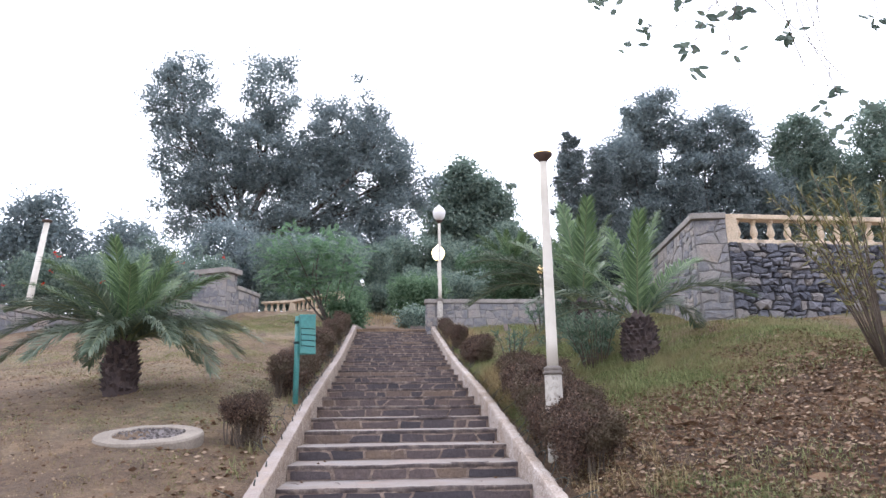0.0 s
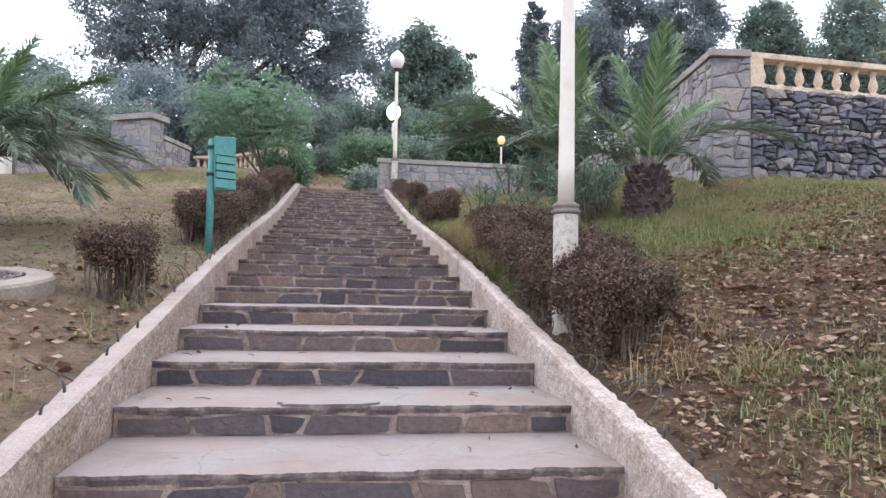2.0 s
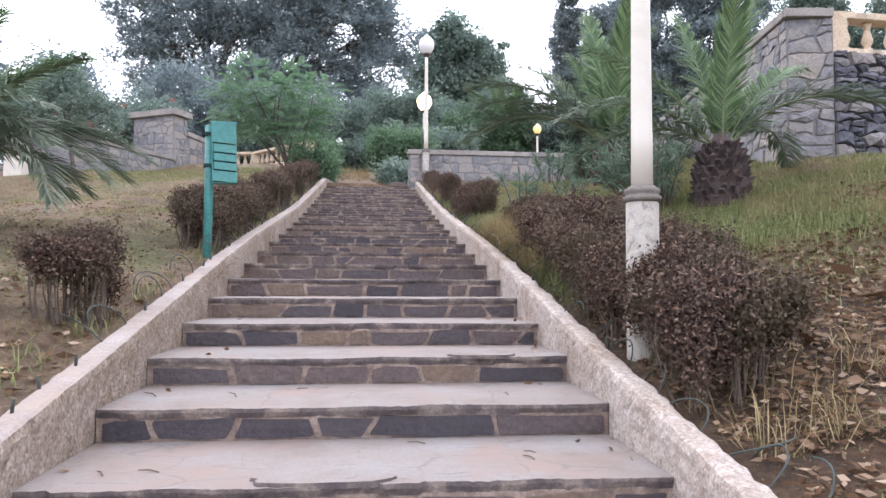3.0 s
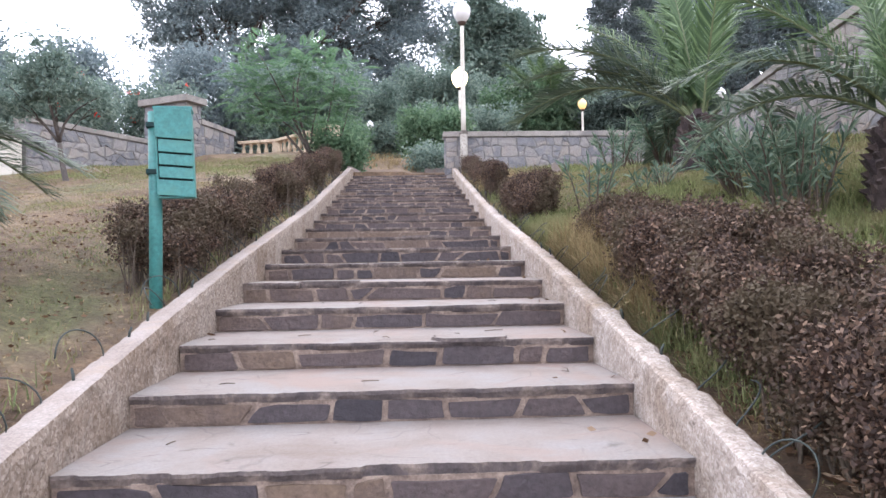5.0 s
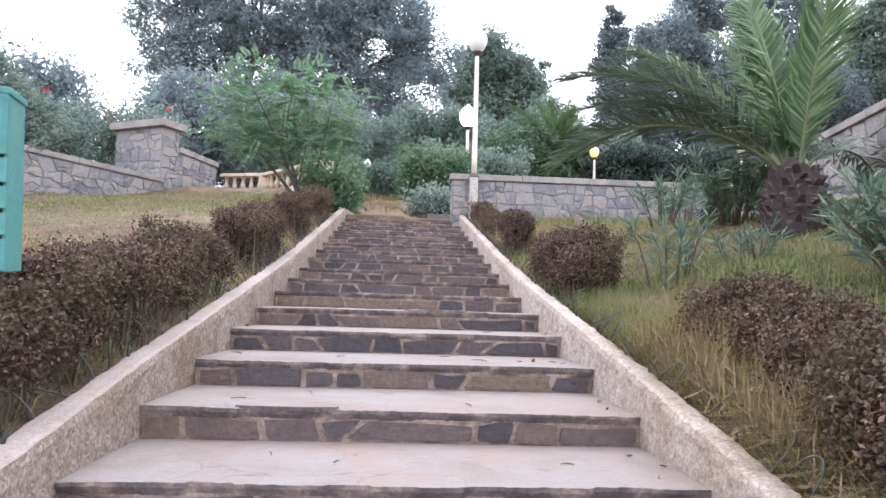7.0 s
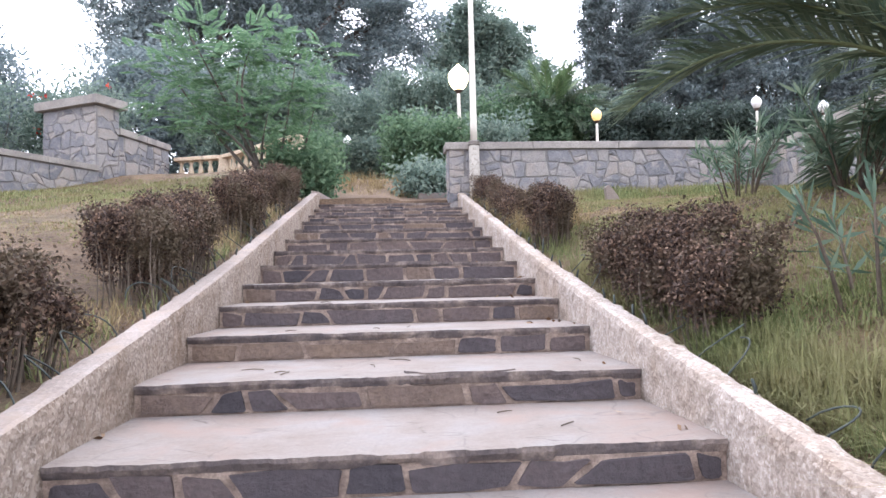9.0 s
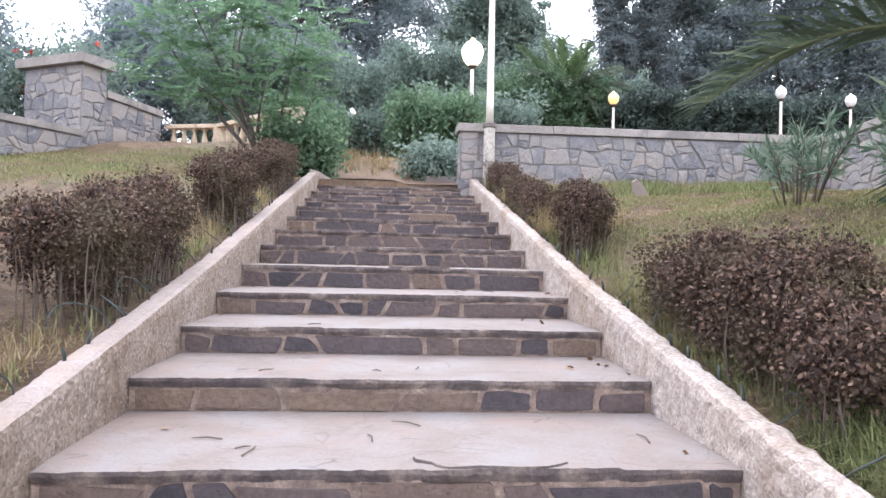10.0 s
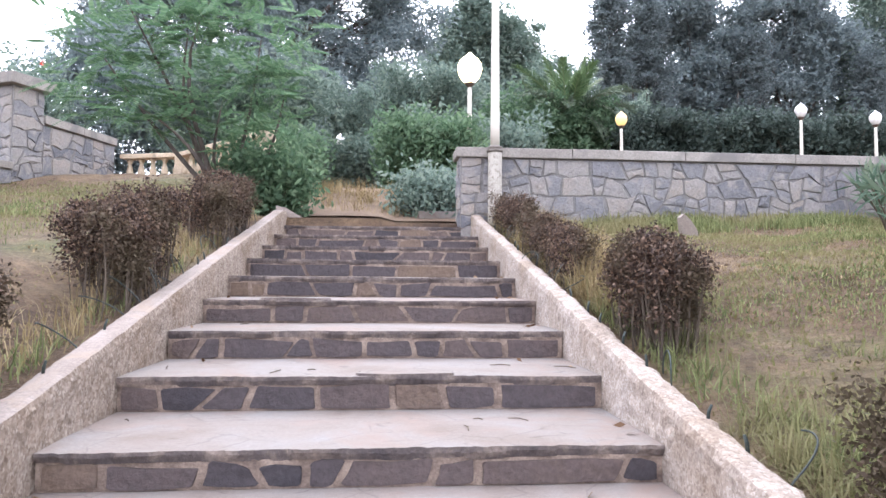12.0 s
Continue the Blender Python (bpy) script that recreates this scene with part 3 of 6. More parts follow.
# ---- stone walls ----
def cells(width, height, cell, seed, stretch=1.3):
    """Rubble on a rectangle: wavy courses cut by leaning joints, some stones split; polygons as lists of (u, v)."""
    r = random.Random(seed)
    levels, v = [0.0], 0.0
    while v < height - cell * 0.6:
        v += cell * r.uniform(0.65, 1.4)
        levels.append(v)
    levels = [q * height / levels[-1] for q in levels]

    def bed(j, u):
        if j in (0, len(levels) - 1):
            return levels[j]
        return levels[j] + cell * (0.62 * noise.noise((u * 1.1 / cell / stretch, j * 3.3, seed)) + 0.20 * noise.noise((u * 2.6 / cell, j * 1.7, seed + 5)))

    out = []
    for j in range(len(levels) - 1):
        u, lean = 0.0, 0.0
        while u < width - 1e-6:
            w = cell * stretch * r.choice((r.uniform(0.45, 0.8), r.uniform(0.7, 1.2), r.uniform(1.0, 1.7)))
            nxt = u + w
            if width - nxt < cell * 0.5:
                nxt = width
            nl = 0.0 if nxt >= width else r.uniform(-0.36, 0.36) * cell
            lo = [(q, bed(j, q)) for q in np.linspace(u - lean, nxt - nl, 4)]
            hi = [(q, bed(j + 1, q)) for q in np.linspace(nxt + nl, u + lean, 4)]
            tall = levels[j + 1] - levels[j]
            if tall > cell * 0.95 and r.random() < 0.4:
                c = r.uniform(0.38, 0.62)
                left = ((u), (lo[0][1] * (1 - c) + hi[3][1] * c))
                right = ((nxt), (lo[3][1] * c + hi[0][1] * (1 - c)))
                mid = ((left[0] + right[0]) / 2, (left[1] + right[1]) / 2 + r.uniform(-0.1, 0.1) * cell)
                out.append(lo + [right, mid, left])
                out.append([left, mid, right] + hi)
            else:
                out.append(lo + hi)
            u, lean = nxt, nl
    return out


def lay_stones(parent, surf, width, height, cell, seed, mat, joint=0.009, depth=0.03, stretch=1.5, name="stone", limit=290, reach=99.0):
    """Stones on a face; surf(u, v, d) gives the place d in front of the face."""
    r = random.Random(seed + 99)
    rest, made = [], 0
    for poly in cells(width, height, cell, seed, stretch):
        cu, cv = sum(p[0] for p in poly) / len(poly), sum(p[1] for p in poly) / len(poly)
        size = max(0.04, min(max(p[0] for p in poly) - min(p[0] for p in poly), max(p[1] for p in poly) - min(p[1] for p in poly)))
        s0 = 1 - 1.6 * joint / size
        out = depth * r.uniform(0.5, 1.3)
        fine = []
        for i in range(len(poly)):
            a, b = poly[i], poly[(i + 1) % len(poly)]
            fine.append(a)
            if math.hypot(a[0] - b[0], a[1] - b[1]) > cell * 0.45:
                fine.append(((a[0] + b[0]) / 2 + r.uniform(-0.05, 0.05) * cell, (a[1] + b[1]) / 2 + r.uniform(-0.05, 0.05) * cell))
        n = len(fine)
        vs = [surf(cu + (p[0] - cu) * s0, cv + (p[1] - cv) * s0, -0.01) for p in fine]
        vs += [surf(cu + (p[0] - cu) * s0 * 0.90, cv + (p[1] - cv) * s0 * 0.90, out * r.uniform(0.55, 1.15)) for p in fine]
        vs.append(surf(cu + r.uniform(-0.15, 0.15) * size, cv + r.uniform(-0.15, 0.15) * size, out * r.uniform(0.9, 1.7)))
        fs = [(i, (i + 1) % n, n + (i + 1) % n, n + i) for i in range(n)] + [(n + i, n + (i + 1) % n, 2 * n) for i in range(n)]
        if made < limit and cu < reach:
            part(name, mesh_from(name, vs, fs, [mat]), parent)
            made += 1
        else:
            rest.append((vs, fs))
    if rest:
        v, f = merge(rest)
        ob = part("stonework", mesh_from("stonework", v, f, [mat]), parent)
        ob["kind"] = "stuff"


def flat_face(a, b, z0):
    """The face of an upright wall from a to b, seen from its right-hand side when walking from a to b."""
    ax, ay = a
    ln = math.hypot(b[0] - ax, b[1] - ay)
    dx, dy = (b[0] - ax) / ln, (b[1] - ay) / ln
    nx, ny = dy, -dx
    return (lambda u, v, d: (ax + dx * u + nx * d, ay + dy * u + ny * d, z0 + v)), ln


def wall_body(name, a, b, z0, z1, thick, mat, label, ends=(0.0, 0.0)):
    """An upright wall whose outer face runs from a to b; its body lies behind that face."""
    ax, ay = a
    ln = math.hypot(b[0] - ax, b[1] - ay)
    dx, dy = (b[0] - ax) / ln, (b[1] - ay) / ln
    bm = bmesh.new()
    box(bm, -ends[0], ln + ends[1], 0, thick, z0, z1)
    bm.transform(Matrix(((dx, -dy, 0, ax), (dy, dx, 0, ay), (0, 0, 1, 0), (0, 0, 0, 1))))
    me = bpy.data.meshes.new(name)
    bm.to_mesh(me)
    bm.free()
    me.materials.append(mat)
    return tagged(new(name, me), label, "stone wall", kind="structure")


def coping(parent, a, b, z0, z1, thick, over, pieces, mat=None, name="coping", z_end=None, ends=(0.0, 0.0)):
    """Cap slabs end to end along a wall."""
    ax, ay = a
    ln = math.hypot(b[0] - ax, b[1] - ay) + ends[0] + ends[1]
    dx, dy = (b[0] - ax) / (ln - ends[0] - ends[1]), (b[1] - ay) / (ln - ends[0] - ends[1])
    for i in range(pieces):
        u0, u1 = ln * i / pieces + (0.003 if i else 0) - ends[0], ln * (i + 1) / pieces - (0.003 if i < pieces - 1 else 0) - ends[0]
        bm = bmesh.new()
        box(bm, u0, u1, -over, thick + over, z0, z1, 0.014)
        for v in bm.verts:
            v.co.z += 0.006 * noise.noise((v.co.x * 3, v.co.y * 3, i * 2.3))
        bm.transform(Matrix(((dx, -dy, 0, ax), (dy, dx, 0, ay), (0, 0, 1, 0), (0, 0, 0, 1))))
        part(name, bm, parent, mat=mat or M_cap)


# wall across the top, right of the stair
def build_front_wall():
    a, b = (1.15, 21.77), (7.56, 21.77)
    w = wall_body("wall_north", a, b, 2.6, 4.46, 0.40, M_wall_mortar, "low grey rubble wall with a flat pale coping")
    s, ln = flat_face(a, b, 3.2)
    lay_stones(w, s, ln, 1.25, 0.205, 5, M_stone, depth=0.02)
    s2, l2 = flat_face((1.15, 22.17), (1.15, 21.77), 3.2)
    lay_stones(w, s2, l2, 1.25, 0.2, 6, M_stone, depth=0.02, stretch=1.2)
    coping(w, a, b, 4.46, 4.60, 0.40, 0.06, 4, ends=(0.06, 0.25))


# side wall of the terrace
def build_side_wall():
    a, b = TW[1], TW[0]
    w = wall_body("wall_east", a, b, 1.4, 4.38, 0.42, M_wall_mortar, "tall grey rubble retaining wall with a pale coping")
    s, ln = flat_face(a, b, 1.9)
    lay_stones(w, s, ln, 2.48, 0.24, 11, M_stone, depth=0.022)
    coping(w, a, b, 4.38, 4.50, 0.42, 0.06, 7, ends=(0.0, 0.12))
    # the corner pier, rounded into the front of the terrace
    p = wall_body("wall_corner", (5.85, 10.3), (6.45, 10.16), 1.4, 4.38, 0.42, M_wall_mortar, "grey rubble corner pier of the terrace wall")
    s, ln = flat_face((5.85, 10.3), (6.45, 10.16), 1.9)
    lay_stones(p, s, ln, 2.48, 0.24, 12, M_stone, depth=0.03)
    coping(p, (5.85, 10.3), (6.45, 10.16), 4.38, 4.50, 0.42, 0.06, 1, ends=(0.07, 0.0))


BALUSTER = [(0.058, 0.0), (0.058, 0.045), (0.036, 0.06), (0.038, 0.09), (0.062, 0.17), (0.066, 0.21), (0.055, 0.29), (0.036, 0.40), (0.033, 0.44), (0.046, 0.47), (0.046, 0.49), (0.058, 0.505), (0.058, 0.55)]


def build_balustrade(points, base_z, height, spacing, piers, label):
    """Cast balusters between a sill and a hand rail along a bent line."""
    top = thing("balustrade", label, "balustrade", at=(*points[0], base_z))
    inv = Vector((*points[0], base_z))
    bv, bf = lathe([(r * 1.15, h / 0.55 * (height - 0.20)) for r, h in BALUSTER], 12)
    shared = mesh_from("baluster", bv, bf, [M_cream], smooth=True)
    for (ax, ay), (bx, by) in zip(points, points[1:]):
        ln = math.hypot(bx - ax, by - ay)
        m = Matrix.Translation(Vector((ax, ay, base_z)) - inv) @ Matrix.Rotation(math.atan2(by - ay, bx - ax), 4, "Z")
        for nm, z0, z1, hw in (("sill", 0.0, 0.10, 0.13), ("rail", height - 0.10, height, 0.14)):
            bm = bmesh.new()
            box(bm, -0.02, ln + 0.02, -hw, hw, z0, z1, 0.018)
            bm.transform(m)
            part(nm, bm, top, mat=M_cream)
        n = max(1, round(ln / spacing))
        for i in range(n):
            ob = part("baluster", shared, top)
            ob.matrix_basis = m @ pose(ln * (i + 0.5) / n, 0, 0.10, 0, 0, 13 * i)
    for px, py in piers:
        bm = bmesh.new()
        box(bm, -0.13, 0.13, -0.135, 0.135, 0.0, height - 0.006, 0.012)
        bm.transform(Matrix.Translation(Vector((px, py, base_z)) - inv))
        part("pier", bm, top, mat=M_cream)
    return top


def build_terrace_front():
    a, b = (6.45, 10.16), (16.0, 10.6)
    w = wall_body("wall_south", a, b, 1.2, 3.86, 0.6, M_gap, "rough dark dry-stone wall under a balustrade")
    s, ln = flat_face(a, b, 1.6)
    lay_stones(w, s, ln, 2.3, 0.15, 21, M_rough, joint=0.012, depth=0.075, stretch=1.75, reach=5.2)
    build_balustrade([(6.58, 10.34), (16.0, 10.80)], 3.88, 0.62, 0.36, [(6.58, 10.34), (10.8, 10.55)], "weathered cream balustrade on a rough stone wall")


build_front_wall()
build_side_wall()
build_terrace_front()


# the left terrace: low wall, tall pier, side wall, balustrade
def build_left_walls():
    a, b = LW[0], LW[1]
    w = wall_body("wall_west", b, a, 2.2, 4.62, 0.40, M_wall_mortar, "low grey rubble wall running to a tall stone pier")
    s, ln = flat_face(b, a, 2.9)
    lay_stones(w, s, ln, 1.70, 0.25, 31, M_stone, depth=0.022)
    coping(w, b, a, 4.62, 4.75, 0.40, 0.05, 4)
    # pier
    p = wall_body("wall_pier", (-8.07, 25.60), (-6.55, 24.85), 3.0, 6.16, 0.62, M_wall_mortar, "tall grey rubble pier with an overhanging flat cap")
    s, ln = flat_face((-8.07, 25.60), (-6.55, 24.85), 3.4)
    lay_stones(p, s, ln, 2.74, 0.24, 32, M_stone, depth=0.022)
    s, ln = flat_face((-6.55, 24.85), (-6.276, 25.406), 3.4)
    lay_stones(p, s, ln, 2.74, 0.24, 33, M_stone, depth=0.022, stretch=1.3)
    coping(p, (-8.07, 25.60), (-6.55, 24.85), 6.16, 6.36, 0.62, 0.14, 1, ends=(0.14, 0.14))
    q = wall_body("wall_return", (-6.30, 25.42), (-5.78, 27.5), 3.0, 5.58, 0.45, M_wall_mortar, "grey rubble wall stepping down from the pier")
    s, ln = flat_face((-6.30, 25.42), (-5.78, 27.5), 3.4)
    lay_stones(q, s, ln, 2.17, 0.25, 34, M_stone, depth=0.022)
    coping(q, (-6.30, 25.42), (-5.78, 27.5), 5.58, 5.74, 0.45, 0.07, 2)
    f = wall_body("wall_footing", (-5.7, 27.45), (-4.3, 27.0), 3.0, 4.72, 0.4, M_cream, "low pale footing under a balustrade")
    f2 = wall_body("wall_footing", (-4.3, 27.0), (-2.2, 24.6), 3.0, 4.72, 0.4, M_cream, "low pale footing under a balustrade")
    build_balustrade([(-5.6, 27.6), (-4.25, 27.2), (-2.05, 24.75)], 4.72, 0.68, 0.29, [(-4.25, 27.2), (-2.05, 24.75)], "cream cast-stone balustrade half hidden by shrubs")
    # farther wall on the left
    g = wall_body("wall_far", (-12.6, 17.0), (-10.9, 23.2), 1.5, 3.92, 0.4, M_wall_mortar, "low grey rubble garden wall with a dark coping")
    s, ln = flat_face((-12.6, 17.0), (-10.9, 23.2), 2.2)
    lay_stones(g, s, ln, 1.70, 0.27, 36, M_stone, depth=0.025)
    coping(g, (-12.6, 17.0), (-10.9, 23.2), 3.92, 4.05, 0.4, 0.05, 4)


build_left_walls()


# ---- plants ----
def leaf_faces(centres, length, width, spread=1.0, up=0.0, dirs=None):
    """Pointed four-cornered leaves at random turns."""
    n = len(centres)
    d = rng.normal(size=(n, 3)) if dirs is None else np.asarray(dirs, float) + 0.35 * rng.normal(size=(n, 3))
    d[:, 2] = d[:, 2] * spread + up
    d /= np.linalg.norm(d, axis=1, keepdims=True)
    e = np.cross(d, rng.normal(size=(n, 3)))
    e /= np.linalg.norm(e, axis=1, keepdims=True)
    ln = (length * rng.uniform(0.65, 1.35, n))[:, None]
    wd = (width * rng.uniform(0.7, 1.3, n))[:, None]
    c = np.asarray(centres)
    return np.stack([c - d * ln / 2, c + e * wd / 2 - d * ln * 0.08, c + d * ln / 2, c - e * wd / 2 - d * ln * 0.08], 1)


def tuft_points(lobes, tufts, per, radius, seed):
    """Points in many tufts inside ellipsoids (x, y, z, rx, ry, rz), more of them near the outside."""
    g = np.random.default_rng(seed)
    vol = np.array([l[3] * l[5] for l in lobes])
    pick = g.choice(len(lobes), tufts, p=vol / vol.sum())
    L = np.array(lobes)[pick]
    u = g.normal(size=(tufts, 3))
    u /= np.linalg.norm(u, axis=1, keepdims=True)
    rad = g.uniform(0.35, 1.0, tufts) ** 0.6
    lump = np.array([noise.noise((q[0] * 1.9 + i * 3.1, q[1] * 1.9, q[2] * 1.9 + seed)) for q, i in zip(u, pick)])
    c = L[:, :3] + u * L[:, 3:] * (rad * (1 + 0.55 * lump))[:, None]
    r = radius * g.uniform(0.5, 1.3, tufts)
    p = c[:, None, :] + g.normal(size=(tufts, per, 3)) * r[:, None, None] * np.array([0.55, 0.55, 0.42])
    return p.reshape(-1, 3), c


def limb(a, b, r0, r1, seed, bend=0.12, steps=6):
    g = random.Random(seed)
    a, b = Vector(a), Vector(b)
    off = Vector((g.uniform(-1, 1), g.uniform(-1, 1), g.uniform(-0.3, 0.6))) * (b - a).length * bend
    pts = [a.lerp(b, t) + off * math.sin(math.pi * t) for t in [i / steps for i in range(steps + 1)]]
    return tube(pts, [r0 + (r1 - r0) * i / steps for i in range(steps + 1)], 6)


def build_tree(name, base, lobes, tufts, per, radius, leaf, mat, trunk_r, fork, label, category="tree", seed=1, stems=1, group=""):
    """A tapered trunk with limbs and a crown of many leaves in tufts."""
    t = thing(name, label, category, group=group, at=base)
    o = np.array(base)
    pts, cs = tuft_points(lobes, tufts, per, radius, seed)
    pieces = []
    g = random.Random(seed)
    for s in range(stems):
        foot = Vector(base) + Vector((g.uniform(-0.4, 0.4), g.uniform(-0.4, 0.4), -0.2)) * (0 if stems == 1 else 1) + Vector((0, 0, -0.15))
        top = Vector(base) + Vector((g.uniform(-0.3, 0.3), g.uniform(-0.3, 0.3), fork))
        if stems > 1:
            top += Vector((g.uniform(-1, 1), g.uniform(-1, 1), 0)) * fork * 0.4
        pieces.append(limb(foot, top, trunk_r, trunk_r * 0.72, seed + s, 0.06))
        for i, l in enumerate(lobes):
            if stems > 1 and i % stems != s:
                continue
            c = Vector(l[:3]) + Vector((0, 0, l[5] * 0.35))
            pieces.append(limb(top, c, trunk_r * 0.55, trunk_r * 0.12, seed + 10 * i + s, 0.14))
            near = sorted(cs.tolist(), key=lambda q: (Vector(q) - Vector(l[:3])).length)[: max(6, tufts // (4 * len(lobes)))]
            for j, q in enumerate(near[::2]):
                f = top.lerp(c, g.uniform(0.25, 0.9))
                pieces.append(limb(f, q, trunk_r * 0.17, trunk_r * 0.04, seed + j * 7, 0.15, 4))
    v, f = merge(pieces)
    part("trunk", mesh_from("trunk", [tuple(np.array(p) - o) for p in v], f, [M_bark], smooth=True), t)
    q = leaf_faces(pts - o, leaf[0], leaf[1], 0.8)
    part("crown", quads_mesh("crown", q, mat), t)
    return t


def gz(x, y):
    return float(land_z(x, y))


def farther(lobes, k):
    """A crown moved away from the foot of the stair and grown to match."""
    ox, oy, oz = -0.18, -2.6, 0.75
    return [(ox + (x - ox) * k, oy + (y - oy) * k, oz + (z - oz) * k, rx * k, ry * k, rz * k) for x, y, z, rx, ry, rz in lobes]


def build_trees():
    b = (-14.2, 65.6, gz(-14.2, 65.6))
    lobes = [(-13.8, 40, 20.9, 2.1, 2.2, 2.9), (-13.1, 40, 17.0, 2.5, 2.4, 2.7), (-10.6, 40, 14.4, 2.6, 2.4, 2.3), (-8.0, 40, 21.0, 1.9, 2.0, 3.1), (-8.2, 40, 16.9, 2.2, 2.4, 3.0), (-3.2, 40, 18.4, 2.5, 2.4, 2.9), (-1.5, 40, 15.4, 2.5, 2.4, 2.6), (0.2, 40, 12.9, 1.8, 2.2, 2.8), (-4.8, 40, 13.9, 2.7, 2.4, 2.9), (-7.4, 40, 12.0, 2.3, 2.2, 2.0), (-12.4, 40, 13.0, 2.0, 2.0, 1.8), (-2.6, 40, 11.6, 2.6, 2.2, 2.2), (-5.6, 40, 16.4, 2.0, 2.0, 2.2), (-10.6, 40, 17.6, 1.6, 1.8, 1.8), (-0.2, 40, 10.0, 2.2, 2.0, 2.0), (-0.8, 40, 17.6, 1.9, 2.0, 2.2), (0.9, 40, 14.9, 1.6, 2.0, 1.9)]
    build_tree("eucalyptus", b, farther(lobes, 1.6), 1050, 125, 1.2, (0.43, 0.145), M_euca, 0.6, 6.0, "tall grey-green eucalyptus with several rounded crowns", seed=3)
    b = (8.9, 74.5, gz(8.9, 74.5))
    build_tree("evergreen_tree", b, farther([(4.4, 38, 14.2, 1.8, 1.9, 1.7), (5.9, 38, 12.7, 1.5, 1.8, 1.9), (3.3, 38, 12.0, 1.7, 1.8, 2.1), (5.0, 38, 10.6, 2.4, 2.0, 2.1)], 1.9), 330, 125, 1.25, (0.50, 0.20), M_dark, 0.3, 3.5, "dense dark green broad-leaved tree", seed=5)
    b = (9.4, 46, gz(9.4, 46))
    build_tree("evergreen_tree", b, [(8.3, 46, 12.6, 1.3, 1.2, 1.5), (9.8, 46, 11.8, 1.5, 1.3, 1.6), (8.8, 46, 10.2, 2.0, 1.4, 1.8), (10.8, 46, 9.6, 1.6, 1.3, 1.6)], 150, 90, 0.7, (0.28, 0.11), M_dark, 0.16, 2.2, "smaller dark green tree beside the broad-leaved tree", seed=6)
    for i, (x, y, lobes, mat, lab) in enumerate((
            (17.4, 42, [(18.3, 42, 20.6, 2.1, 2, 2.0), (16.3, 42, 17.2, 2.3, 2, 2.4), (18.9, 42, 14.1, 3.6, 2, 2.4), (16.6, 42, 11.0, 3.2, 2, 2.6)], M_euca, "grey-green tree with a loose rounded crown"),
            (23.0, 42, [(22.9, 42, 19.2, 3.2, 2.2, 2.3), (22.0, 42, 16.3, 3.5, 2.2, 2.4), (25.6, 42, 14.4, 3.8, 2.2, 2.4), (22.6, 42, 11.4, 3.6, 2.2, 2.8)], M_euca, "grey-green tree with a broad rounded crown"),
            (29.4, 42, [(29.1, 42, 18.7, 2.2, 2, 2.1), (29.8, 42, 16.0, 3.3, 2, 2.5), (29.2, 42, 12.4, 3.8, 2.2, 3.0)], M_dark, "dark green tree with a spreading crown"),
            (35.0, 42, [(35.6, 42, 20.0, 2.2, 2, 2.4), (34.2, 42, 16.0, 2.8, 2, 3.0), (35.4, 42, 12.0, 3.4, 2.2, 3.2)], M_dark, "dark green tree at the edge of the wood"),
            (41.0, 43, [(41.5, 43, 19.0, 2.8, 2, 2.6), (40.4, 43, 14.5, 3.4, 2, 3.6)], M_dark, "dark green tree at the edge of the wood"))):
        build_tree("woodland_tree", (x * 2.0, y * 2.05, gz(x * 2.0, y * 2.05)), farther(lobes, 2.0), 340, 160, 1.5, (0.60, 0.23), mat, 0.4, 7.0, lab, seed=20 + i, group="trees behind the terrace")
    for i, (x, y, top, r) in enumerate(((11.8, 40, 17.9, 1.9), (13.9, 40.5, 17.2, 2.0), (19.5, 40, 15.5, 1.5), (25.5, 39, 14.0, 1.5))):
        x, y, top, r = x * 2.0, y * 2.05, 0.75 + (top - 0.75) * 2.0, r * 2.0
        z = gz(x, y)
        lobes = [(x, y, z + (top - z) * t, r * (1.05 - 0.75 * t), r * (1.05 - 0.75 * t), (top - z) * 0.16) for t in (0.18, 0.38, 0.58, 0.76, 0.9)]
        build_tree("cypress", (x, y, z), lobes, 280, 150, 0.85, (0.46, 0.16), M_cypress, 0.2, 1.6, "narrow dark cypress behind the terrace", seed=40 + i, group="cypresses")
    # left background
    for i, (x, y, w, top, lab) in enumerate(((-16.4, 30, 1.7, 11.2, "small grey-green tree behind the garden wall"), (-12.7, 30.5, 1.6, 9.8, "small rounded tree behind the garden wall"), (-20.0, 30, 2.4, 10.4, "bushy tree behind the garden wall"), (-25.0, 31, 3.2, 10.6, "bushy tree behind the garden wall"), (-9.2, 36.0, 2.3, 11.6, "loose grey-green tree below the eucalyptus"), (-5.6, 37.5, 2.1, 10.6, "loose grey-green tree below the eucalyptus"))):
        z = gz(x, y)
        h = top - z
        lobes = [(x, y, z + h * 0.78, w * 0.75, w * 0.7, h * 0.2), (x - w * 0.5, y, z + h * 0.5, w * 0.9, w * 0.7, h * 0.25), (x + w * 0.5, y, z + h * 0.48, w * 0.9, w * 0.7, h * 0.25), (x, y, z + h * 0.22, w * 1.2, w * 0.8, h * 0.22)]
        build_tree("garden_tree", (x, y, z), lobes, 190, 90, 0.7, (0.24, 0.09), M_euca, 0.18, h * 0.3, lab, seed=60 + i, group="trees on the west terrace")
    # small tree against the low wall
    x, y = -6.6, 17.6
    z = gz(x, y)
